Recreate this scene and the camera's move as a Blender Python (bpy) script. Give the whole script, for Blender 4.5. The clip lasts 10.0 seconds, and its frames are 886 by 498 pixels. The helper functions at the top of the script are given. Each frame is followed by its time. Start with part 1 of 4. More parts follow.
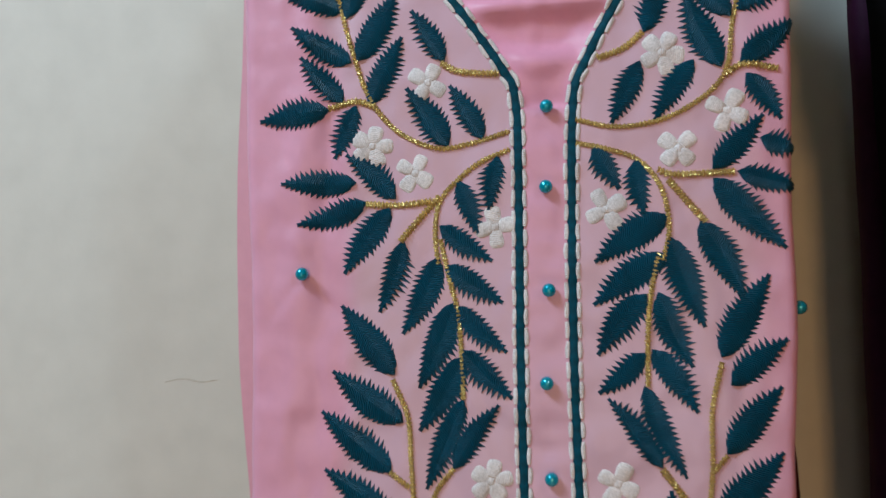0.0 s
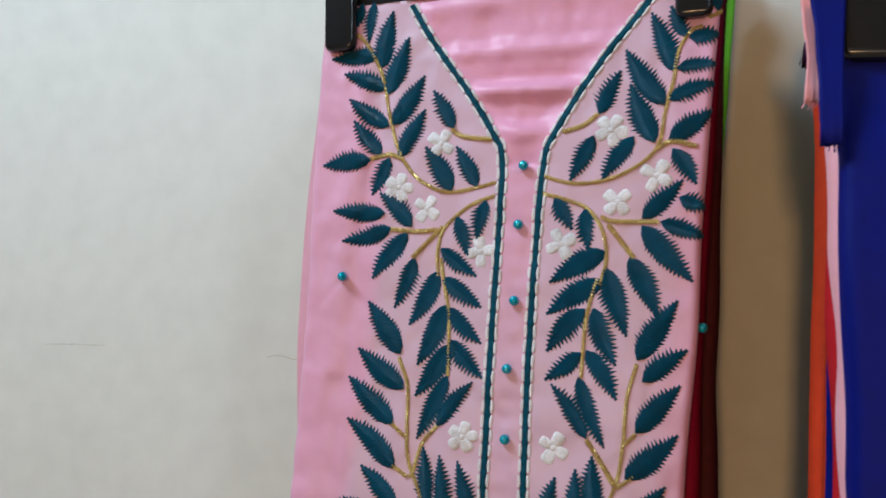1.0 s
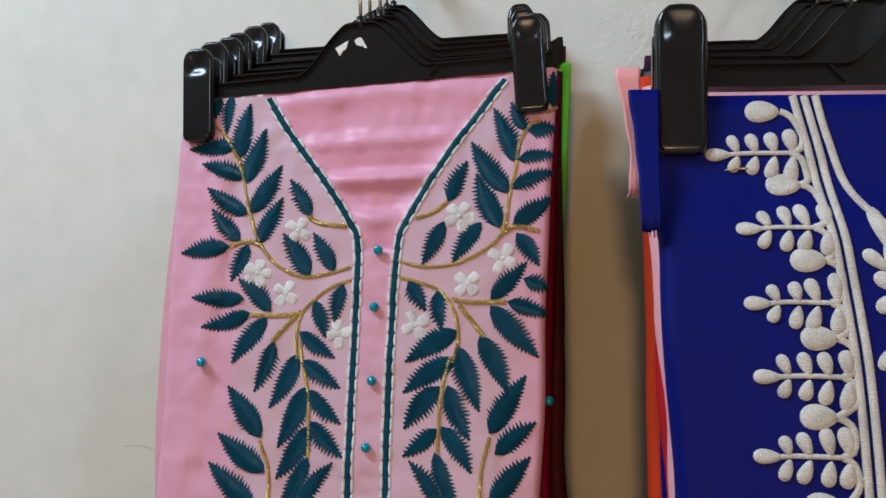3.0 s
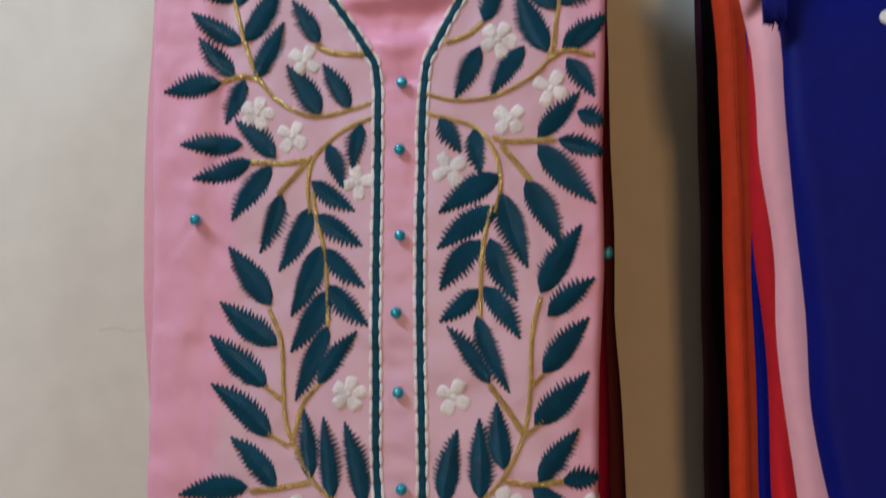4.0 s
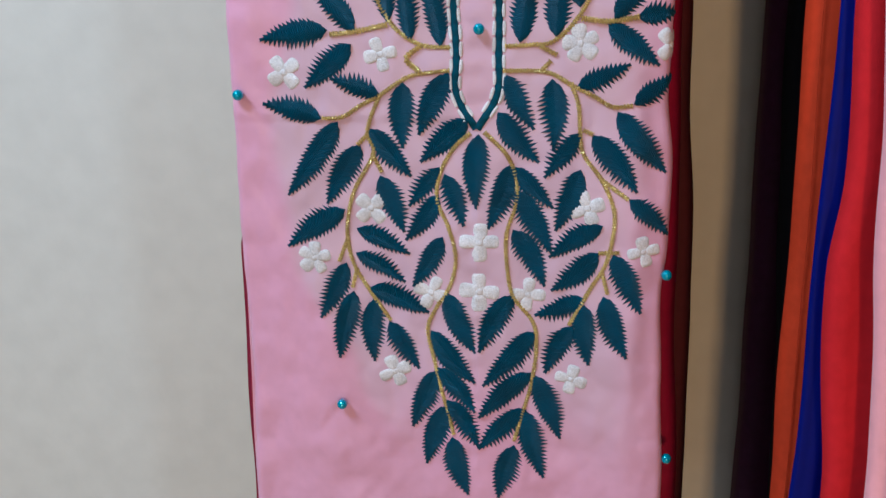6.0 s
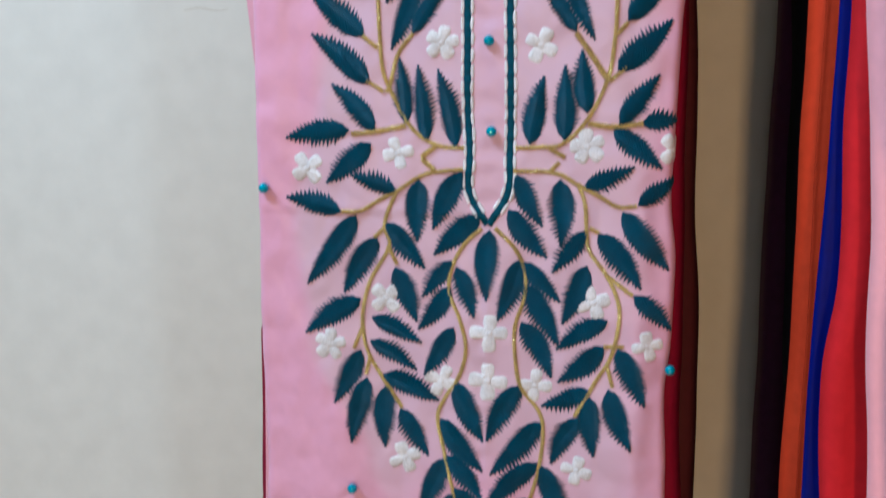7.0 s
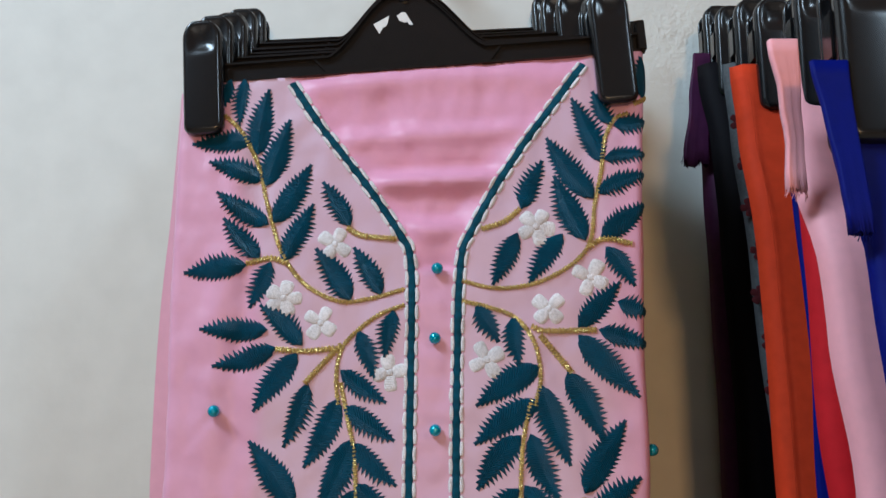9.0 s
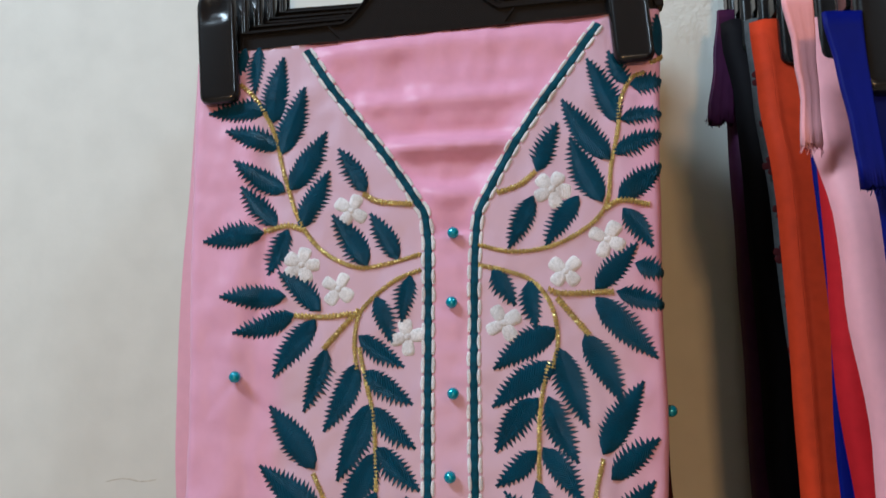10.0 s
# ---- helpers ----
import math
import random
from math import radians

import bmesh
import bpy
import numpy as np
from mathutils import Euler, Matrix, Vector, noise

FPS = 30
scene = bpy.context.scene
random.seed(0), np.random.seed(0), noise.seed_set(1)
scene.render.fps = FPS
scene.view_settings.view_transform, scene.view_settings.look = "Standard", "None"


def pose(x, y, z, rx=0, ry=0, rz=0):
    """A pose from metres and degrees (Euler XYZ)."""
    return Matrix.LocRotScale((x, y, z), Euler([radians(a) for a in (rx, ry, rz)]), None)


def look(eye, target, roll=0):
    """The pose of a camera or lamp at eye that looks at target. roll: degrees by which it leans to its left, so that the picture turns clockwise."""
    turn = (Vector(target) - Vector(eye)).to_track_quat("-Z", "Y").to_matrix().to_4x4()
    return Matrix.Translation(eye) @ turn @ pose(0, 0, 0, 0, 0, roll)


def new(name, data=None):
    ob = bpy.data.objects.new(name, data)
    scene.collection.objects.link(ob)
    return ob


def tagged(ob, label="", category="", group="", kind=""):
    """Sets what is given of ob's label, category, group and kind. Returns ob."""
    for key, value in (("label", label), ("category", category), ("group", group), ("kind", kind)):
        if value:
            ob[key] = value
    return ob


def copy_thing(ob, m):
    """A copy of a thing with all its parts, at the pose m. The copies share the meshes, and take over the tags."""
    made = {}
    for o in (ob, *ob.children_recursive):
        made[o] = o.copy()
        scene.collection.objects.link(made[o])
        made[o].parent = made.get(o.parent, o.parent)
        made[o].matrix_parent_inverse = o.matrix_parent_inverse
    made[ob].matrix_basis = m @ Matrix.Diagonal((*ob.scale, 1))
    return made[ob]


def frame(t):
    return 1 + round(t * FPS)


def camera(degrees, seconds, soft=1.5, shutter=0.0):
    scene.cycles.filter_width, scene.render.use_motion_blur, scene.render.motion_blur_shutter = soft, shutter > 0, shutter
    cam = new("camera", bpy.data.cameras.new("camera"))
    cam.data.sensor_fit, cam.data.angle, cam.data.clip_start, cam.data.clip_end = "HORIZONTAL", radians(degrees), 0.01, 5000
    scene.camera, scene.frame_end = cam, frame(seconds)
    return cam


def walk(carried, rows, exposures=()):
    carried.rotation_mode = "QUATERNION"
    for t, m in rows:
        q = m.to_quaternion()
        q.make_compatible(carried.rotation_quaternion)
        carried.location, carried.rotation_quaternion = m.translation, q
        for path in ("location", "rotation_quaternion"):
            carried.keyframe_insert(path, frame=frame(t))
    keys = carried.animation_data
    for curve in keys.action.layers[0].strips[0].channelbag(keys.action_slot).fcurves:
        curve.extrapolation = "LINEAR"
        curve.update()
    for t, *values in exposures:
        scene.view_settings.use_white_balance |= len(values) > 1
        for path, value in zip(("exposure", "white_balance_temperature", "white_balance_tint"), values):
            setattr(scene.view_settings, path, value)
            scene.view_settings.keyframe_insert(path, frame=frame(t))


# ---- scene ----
cam = camera(49.6, 10.0, shutter=0.25)
PATH = [
    (0, (0.001, -0.567, 1.226), (-0.221, 1.416, 1.367), -0.4),
    (0.5, (0.077, -0.69, 1.243), (-0.335, 1.267, 1.263), 1.8),
    (1, (0.158, -0.75, 1.211), (-0.405, 1.162, 1.386), 4.3),
    (1.5, (0.195, -0.781, 1.208), (-0.224, 1.163, 1.425), 2.9),
    (2, (0.204, -0.8, 1.208), (-0.144, 1.156, 1.44), 3.2),
    (2.2, (0.205, -0.799, 1.208), (-0.119, 1.158, 1.467), 3.8),
    (3.3, (0.135, -0.756, 1.21), (-0.098, 1.196, 1.578), 0.5),
    (3.5, (0.11, -0.729, 1.208), (-0.078, 1.234, 1.542), -0.1),
    (4, (0.093, -0.666, 1.183), (-0.095, 1.32, 1.329), 0.5),
    (4.5, (0.077, -0.648, 1.167), (-0.127, 1.326, 0.919), 0.4),
    (5, (0.076, -0.655, 1.141), (-0.167, 1.283, 0.712), -1.2),
    (5.5, (0.052, -0.675, 1.119), (-0.15, 1.23, 0.545), -1.7),
    (5.7, (0.045, -0.682, 1.115), (-0.136, 1.224, 0.537), -0.9),
    (6.8, (0.066, -0.709, 1.098), (-0.204, 1.223, 0.654), 0.9),
    (7, (0.065, -0.717, 1.115), (-0.2, 1.228, 0.736), 0.6),
    (7.5, (0.085, -0.716, 1.167), (-0.134, 1.271, 1.093), -0.5),
    (8, (0.057, -0.666, 1.179), (-0.064, 1.331, 1.196), -1.1),
    (8.5, (0.016, -0.639, 1.194), (-0.024, 1.34, 1.483), 1.3),
    (9, (0.018, -0.646, 1.22), (-0.025, 1.306, 1.656), 0.6),
    (9.5, (0.028, -0.651, 1.232), (-0.048, 1.302, 1.66), -0.2),
    (10, (0.036, -0.645, 1.217), (-0.095, 1.316, 1.589), 0.1),
]
EXPOSURES = [(0.0, -0.42, 5300, 2), (1.0, -0.16, 5200, 2), (2.0, -0.22, 5300, 3), (3.5, -0.36, 5400, 6), (4.0, -0.42, 5650, 9), (4.5, -0.04, 5350, 7), (5.0, -0.03, 5050, 6), (5.5, -0.02, 4850, 4), (7.0, 0.14, 4850, 1), (7.5, 0.18, 4900, 1), (8.0, 0.2, 4950, 1), (9.0, -0.24, 5150, 4), (10.0, -0.26, 5300, 4)]
walk(cam, [(t, look(e, g, r)) for t, e, g, r in PATH], EXPOSURES)

# ---- light: an unseen key from the upper left, a white ceiling spot, a warm lamp low behind the camera, an added front fill ----
world = bpy.data.worlds.new("world")
scene.world = world
world.use_nodes = True
world.node_tree.nodes["Background"].inputs[0].default_value = (0.9, 0.95, 1.0, 1)
world.node_tree.nodes["Background"].inputs[1].default_value = 0.02


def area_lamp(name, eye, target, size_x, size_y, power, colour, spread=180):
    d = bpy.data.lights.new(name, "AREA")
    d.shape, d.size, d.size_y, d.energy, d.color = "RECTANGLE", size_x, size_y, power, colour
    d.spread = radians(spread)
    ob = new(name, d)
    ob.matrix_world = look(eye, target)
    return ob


# Unseen cool key from the upper left; the room has no window.
area_lamp("left_key_light", (-1.3, -1.15, 2.85), (-0.1, 0.2, 1.95), 0.9, 0.45, 52, (0.88, 0.96, 0.97))
area_lamp("spot_lamp", (2.0, -2.8, 3.15), (0.0, 0.2, 1.80), 0.34, 0.34, 19, (0.90, 0.97, 0.97))
area_lamp("warm_lamp", (0.1, -4.6, 1.05), (0.1, 0.2, 1.2), 0.26, 0.26, 60, (1.0, 0.48, 0.15))
# Added broad fill behind the camera, brightens the shadowed gap between the stacks.
area_lamp("front_fill_light", (0.2, -7.8, 1.5), (0.1, 0.2, 1.4), 4.0, 1.8, 44, (1.0, 0.84, 0.66))


# ---- materials ----
def material(name, colour, rough=0.6, metal=0.0, sheen=0.0, vary=0.12, scale=12.0, bump=0.0, bump_scale=300.0, coat=0.0, spec=0.5):
    """A surface with colour variation at two scales and a fine relief."""
    m = bpy.data.materials.new(name)
    m.use_nodes = True
    nt = m.node_tree
    b = nt.nodes["Principled BSDF"]
    b.inputs["Roughness"].default_value, b.inputs["Metallic"].default_value = rough, metal
    b.inputs["Sheen Weight"].default_value, b.inputs["Coat Weight"].default_value = sheen, coat
    b.inputs["Specular IOR Level"].default_value = spec
    co = nt.nodes.new("ShaderNodeTexCoord")
    n1, n2 = nt.nodes.new("ShaderNodeTexNoise"), nt.nodes.new("ShaderNodeTexNoise")
    n1.inputs["Scale"].default_value, n2.inputs["Scale"].default_value = scale, scale * 14
    n1.inputs["Detail"].default_value, n2.inputs["Detail"].default_value = 3, 2
    add = nt.nodes.new("ShaderNodeMath")
    add.operation = "ADD"
    mr = nt.nodes.new("ShaderNodeMapRange")
    mr.inputs["From Min"].default_value, mr.inputs["From Max"].default_value = 0.6, 1.4
    mr.inputs["To Min"].default_value, mr.inputs["To Max"].default_value = 1 - vary, 1 + vary
    mul = nt.nodes.new("ShaderNodeVectorMath")
    mul.operation = "SCALE"
    mul.inputs[0].default_value = colour
    for n in (n1, n2):
        nt.links.new(co.outputs["Object"], n.inputs["Vector"])
    nt.links.new(n1.outputs["Fac"], add.inputs[0])
    nt.links.new(n2.outputs["Fac"], add.inputs[1])
    nt.links.new(add.outputs[0], mr.inputs["Value"])
    nt.links.new(mr.outputs[0], mul.inputs["Scale"])
    nt.links.new(mul.outputs[0], b.inputs["Base Color"])
    if bump:
        n3, bp = nt.nodes.new("ShaderNodeTexNoise"), nt.nodes.new("ShaderNodeBump")
        n3.inputs["Scale"].default_value, n3.inputs["Detail"].default_value = bump_scale, 3
        bp.inputs["Strength"].default_value, bp.inputs["Distance"].default_value = bump, 0.001
        nt.links.new(co.outputs["Object"], n3.inputs["Vector"])
        nt.links.new(n3.outputs["Fac"], bp.inputs["Height"])
        nt.links.new(bp.outputs[0], b.inputs["Normal"])
    return m


def thread_material(name, colour, rough, stitches, slant, metal=0.0, depth=0.6, shade=0.35, jitter=0.0015):
    """Satin stitch: ridges of thread along the U direction of the piece, slanting away from its rib."""
    m = material(name, colour, rough, metal, vary=0.3, scale=60)
    nt = m.node_tree
    b = nt.nodes["Principled BSDF"]
    uv, sep = nt.nodes.new("ShaderNodeUVMap"), nt.nodes.new("ShaderNodeSeparateXYZ")
    uv.uv_map = "UVMap"
    nt.links.new(uv.outputs[0], sep.inputs[0])
    ab, mad = nt.nodes.new("ShaderNodeMath"), nt.nodes.new("ShaderNodeMath")
    ab.operation, mad.operation = "ABSOLUTE", "MULTIPLY_ADD"
    nt.links.new(sep.outputs[1], ab.inputs[0])
    nt.links.new(ab.outputs[0], mad.inputs[0])
    mad.inputs[1].default_value = slant
    nt.links.new(sep.outputs[0], mad.inputs[2])
    jit, jm = nt.nodes.new("ShaderNodeTexNoise"), nt.nodes.new("ShaderNodeMath")
    jit.inputs["Scale"].default_value = 260
    jm.operation = "MULTIPLY_ADD"
    jm.inputs[1].default_value = jitter
    co = nt.nodes.new("ShaderNodeTexCoord")
    nt.links.new(co.outputs["Object"], jit.inputs["Vector"])
    nt.links.new(jit.outputs["Fac"], jm.inputs[0])
    nt.links.new(mad.outputs[0], jm.inputs[2])
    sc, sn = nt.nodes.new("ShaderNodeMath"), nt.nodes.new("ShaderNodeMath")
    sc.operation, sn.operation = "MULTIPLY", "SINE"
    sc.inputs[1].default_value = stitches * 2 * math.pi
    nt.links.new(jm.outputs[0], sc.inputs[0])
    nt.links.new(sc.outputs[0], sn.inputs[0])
    bp = nt.nodes.new("ShaderNodeBump")
    bp.inputs["Strength"].default_value, bp.inputs["Distance"].default_value = depth, 0.0006
    nt.links.new(sn.outputs[0], bp.inputs["Height"])
    nt.links.new(bp.outputs[0], b.inputs["Normal"])
    # Shade between the threads is put into the colour: dark valleys, paler ridges.
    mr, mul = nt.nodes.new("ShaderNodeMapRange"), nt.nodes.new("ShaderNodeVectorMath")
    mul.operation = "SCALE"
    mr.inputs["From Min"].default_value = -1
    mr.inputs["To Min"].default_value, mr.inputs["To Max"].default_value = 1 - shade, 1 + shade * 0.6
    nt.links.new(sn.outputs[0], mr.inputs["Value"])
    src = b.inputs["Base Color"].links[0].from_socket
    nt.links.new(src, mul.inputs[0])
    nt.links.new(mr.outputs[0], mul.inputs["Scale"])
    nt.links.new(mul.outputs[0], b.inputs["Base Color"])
    return m


M_PINK_B = material("light_pink_cotton", (0.93, 0.42, 0.46), 0.65, sheen=0.1, vary=0.06, scale=9, bump=0.12, bump_scale=1500)


def pink_material():
    """Pink cotton-silk, paler where a stiff backing lies under the embroidery (attribute 'backing')."""
    m = material("pink_cotton_silk", (0.71, 0.335, 0.50), 0.43, sheen=0.1, spec=0.4, vary=0.05, scale=9, bump=0.12, bump_scale=1500)
    nt = m.node_tree
    b = nt.nodes["Principled BSDF"]
    at, mix = nt.nodes.new("ShaderNodeAttribute"), nt.nodes.new("ShaderNodeMix")
    at.attribute_name = "backing"
    mix.data_type = "RGBA"
    src = b.inputs["Base Color"].links[0].from_socket
    nt.links.new(at.outputs["Fac"], mix.inputs["Factor"])
    nt.links.new(src, mix.inputs[6])
    mix.inputs[7].default_value = (0.60, 0.41, 0.52, 1)
    nt.links.new(mix.outputs[2], b.inputs["Base Color"])
    return m


M_PINK = pink_material()
M_PINK_IN = material("pale_pink_lining", (0.66, 0.36, 0.48), 0.6, vary=0.05, scale=9, bump=0.12, bump_scale=1500)
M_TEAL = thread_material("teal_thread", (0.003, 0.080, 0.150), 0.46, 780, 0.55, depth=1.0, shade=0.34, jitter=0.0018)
M_PIPING = thread_material("dark_teal_piping", (0.004, 0.055, 0.092), 0.7, 130, 0.0, depth=0.2, shade=0.15)
M_WHITE = thread_material("white_thread", (0.74, 0.72, 0.74), 0.5, 900, 0.0, depth=0.4, shade=0.05)
M_TEAL.node_tree.nodes["Principled BSDF"].inputs["Specular IOR Level"].default_value = 0.32
M_PIPING.node_tree.nodes["Principled BSDF"].inputs["Specular IOR Level"].default_value = 0.15
M_CREAM = thread_material("cream_thread", (0.68, 0.67, 0.645), 0.6, 760, 0.0, depth=0.4, shade=0.12, jitter=0.0022)
M_GOLD = thread_material("gold_zari_cord", (0.90, 0.66, 0.22), 0.28, 760, 0.6, metal=0.5, depth=1.0, shade=0.4, jitter=0.004)
M_BEAD = material("blue_pearl_bead", (0.015, 0.33, 0.47), 0.14, metal=0.35, vary=0.05, coat=1.0)
M_BLACK = material("black_hanger_plastic", (0.009, 0.009, 0.010), 0.20, vary=0.2, scale=20, bump=0.03, bump_scale=90, spec=0.5)
M_STEEL = material("steel_wire", (0.6, 0.6, 0.6), 0.25, metal=1.0, vary=0.1)
M_STICKER = material("torn_paper", (0.75, 0.74, 0.72), 0.7, vary=0.1, bump=0.4, bump_scale=400)
M_ROYAL = material("royal_blue_georgette", (0.002, 0.005, 0.150), 0.55, sheen=0.0, vary=0.14, scale=8, bump=0.2, bump_scale=1400, spec=0.12)
M_RED = material("red_cotton", (0.52, 0.013, 0.020), 0.7, sheen=0.0, vary=0.12, scale=8, bump=0.15, bump_scale=1400, spec=0.12)
M_ORANGE = material("orange_red_cotton", (0.54, 0.044, 0.010), 0.7, sheen=0.0, vary=0.14, scale=8, bump=0.15, bump_scale=1400, spec=0.12)
M_CRIMSON = material("crimson_silk", (0.26, 0.004, 0.034), 0.55, sheen=0.0, vary=0.15, scale=8, bump=0.15, bump_scale=1400, spec=0.12)
M_MAROON = material("maroon_cotton", (0.075, 0.013, 0.016), 0.7, sheen=0.0, vary=0.15, scale=8, bump=0.15, bump_scale=1400, spec=0.12)
M_GREEN = material("parrot_green_silk", (0.25, 0.85, 0.06), 0.55, sheen=0.0, vary=0.12, scale=8, bump=0.15, bump_scale=1400, spec=0.12)
M_PURPLE = material("dark_purple_silk", (0.058, 0.013, 0.050), 0.5, sheen=0.0, vary=0.2, scale=8, bump=0.15, bump_scale=1400, spec=0.12)
M_NIGHT = material("black_cotton", (0.005, 0.004, 0.006), 0.7, sheen=0.0, vary=0.2, scale=8, bump=0.15, bump_scale=1400, spec=0.12)
M_GREY = material("grey_print_cotton", (0.10, 0.105, 0.11), 0.7, sheen=0.0, vary=0.3, scale=30, bump=0.15, bump_scale=1400, spec=0.12)
# Unseen floor and side walls, kept pale to bounce ambient light.
M_FLOOR = material("beige_floor_tile", (0.50, 0.45, 0.39), 0.35, vary=0.15, scale=5)
M_ROOM = material("cream_wall_paint", (0.68, 0.63, 0.56), 0.8, vary=0.06, scale=3, bump=0.2, bump_scale=60)
# Unseen ceiling, brown so the glossy clips reflect dark and warm.
M_CEIL = material("brown_unseen_ceiling", (0.26, 0.19, 0.13), 0.7, vary=0.04, scale=3)
M_CRACK = material("lifted_paint_edge", (0.52, 0.49, 0.43), 0.9, vary=0.3, scale=200)


def wall_material():
    """Off-white distemper: broad roller streaks, faint stains, a coarse trowel relief and a small blistered spot."""
    m = material("distempered_plaster", (0.64, 0.63, 0.585), 0.75, vary=0.06, scale=2.2)
    nt = m.node_tree
    b = nt.nodes["Principled BSDF"]
    co, mp = nt.nodes.new("ShaderNodeTexCoord"), nt.nodes.new("ShaderNodeMapping")
    mp.inputs["Scale"].default_value = (1.0, 1.0, 0.25)
    nt.links.new(co.outputs["Object"], mp.inputs["Vector"])
    n1, n2 = nt.nodes.new("ShaderNodeTexNoise"), nt.nodes.new("ShaderNodeTexNoise")
    n1.inputs["Scale"].default_value, n1.inputs["Detail"].default_value = 9, 4
    n2.inputs["Scale"].default_value, n2.inputs["Detail"].default_value = 170, 3
    nt.links.new(mp.outputs[0], n1.inputs["Vector"])
    nt.links.new(co.outputs["Object"], n2.inputs["Vector"])
    dist, spot = nt.nodes.new("ShaderNodeVectorMath"), nt.nodes.new("ShaderNodeMapRange")
    dist.operation = "DISTANCE"
    dist.inputs[1].default_value = (0.245, 0.285, 1.655)
    spot.inputs["From Min"].default_value, spot.inputs["From Max"].default_value = 0.09, 0.02
    spot.inputs["To Min"].default_value, spot.inputs["To Max"].default_value = 0.06, 1.0
    nt.links.new(co.outputs["Object"], dist.inputs[0])
    nt.links.new(dist.outputs["Value"], spot.inputs["Value"])
    mul, add = nt.nodes.new("ShaderNodeMath"), nt.nodes.new("ShaderNodeMath")
    mul.operation, add.operation = "MULTIPLY", "ADD"
    nt.links.new(n2.outputs["Fac"], mul.inputs[0])
    nt.links.new(spot.outputs[0], mul.inputs[1])
    nt.links.new(mul.outputs[0], add.inputs[0])
    nt.links.new(n1.outputs["Fac"], add.inputs[1])
    bp = nt.nodes.new("ShaderNodeBump")
    bp.inputs["Strength"].default_value, bp.inputs["Distance"].default_value = 0.5, 0.004
    nt.links.new(add.outputs[0], bp.inputs["Height"])
    nt.links.new(bp.outputs[0], b.inputs["Normal"])
    return m


M_WALL = wall_material()


# ---- building helpers ----
def finish(name, bm, mat, parent=None, smooth=True, label=""):
    me = bpy.data.meshes.new(name)
    bmesh.ops.recalc_face_normals(bm, faces=bm.faces)
    bm.to_mesh(me)
    bm.free()
    me.materials.append(mat)
    if smooth:
        me.polygons.foreach_set("use_smooth", [True] * len(me.polygons))
    ob = new(name, me)
    if parent:
        ob.parent = parent
    if label:
        tagged(ob, label)
    return ob


def part(name, bm, mat, parent, label="", smooth=True):
    return finish(name, bm, mat, parent, smooth, label)


def empty(name, label, category, at=(0, 0, 0), group="", kind=""):
    ob = new(name)
    ob.location = at
    ob.empty_display_size = 0.02
    return tagged(ob, label, category, group, kind)


def slab(x0, x1, y0, y1, z0, z1, bevel=0.0):
    bm = bmesh.new()
    bmesh.ops.create_cube(bm, size=1)
    for v in bm.verts:
        v.co = Vector(((x0 + x1) / 2 + v.co.x * (x1 - x0), (y0 + y1) / 2 + v.co.y * (y1 - y0), (z0 + z1) / 2 + v.co.z * (z1 - z0)))
    if bevel:
        bmesh.ops.bevel(bm, geom=bm.edges[:], offset=bevel, segments=2, affect="EDGES")
    return bm


def lerp(table, z):
    """A value from rows (z, value), z falling."""
    if z >= table[0][0]:
        return table[0][1]
    for (za, a), (zb, b) in zip(table, table[1:]):
        if z >= zb:
            k = (za - z) / (za - zb)
            k = k * k * (3 - 2 * k)
            return a + (b - a) * k
    return table[-1][1]


def smooth_line(points, step):
    """A Catmull-Rom line through plane points, resampled about every step."""
    p = [Vector(q) for q in points]
    if len(p) == 2:
        p = [p[0], p[0].lerp(p[1], 0.5), p[1]]
    p = [2 * p[0] - p[1]] + p + [2 * p[-1] - p[-2]]
    out = []
    for i in range(1, len(p) - 2):
        a, b, c, d = p[i - 1:i + 3]
        n = max(2, int((c - b).length / step))
        for k in range(n):
            t = k / n
            out.append(0.5 * (2 * b + (c - a) * t + (2 * a - 5 * b + 4 * c - d) * t * t + (3 * b - a - 3 * c + d) * t ** 3))
    return out + [p[-2]]


# ---- the room ----
WALL_Y = 0.285
wall_n = finish("wall_north", slab(-5, 5, WALL_Y, WALL_Y + 0.15, 0, 3.4), M_WALL, smooth=False)
tagged(wall_n, "off-white distempered plaster wall with hairline cracks", "wall", kind="structure")
for nm, dims, lab in (("wall_south", (-5, 5, -8.15, -8, 0, 3.4), "plain cream painted shop wall"),
                      ("wall_west", (-5.15, -5, -8.15, WALL_Y + 0.15, 0, 3.4), "plain cream painted shop wall"),
                      ("wall_east", (5, 5.15, -8.15, WALL_Y + 0.15, 0, 3.4), "plain cream painted shop wall")):
    tagged(finish(nm, slab(*dims), M_ROOM, smooth=False), lab, "wall", kind="structure")
tagged(finish("floor", slab(-5, 5, -8, WALL_Y, -0.1, 0), M_FLOOR, smooth=False), "plain beige tiled floor", "floor", kind="structure")
tagged(finish("ceiling", slab(-5, 5, -8, WALL_Y, 3.4, 3.5), M_CEIL, smooth=False), "plain brown ceiling closing the unseen room", "ceiling", kind="structure")


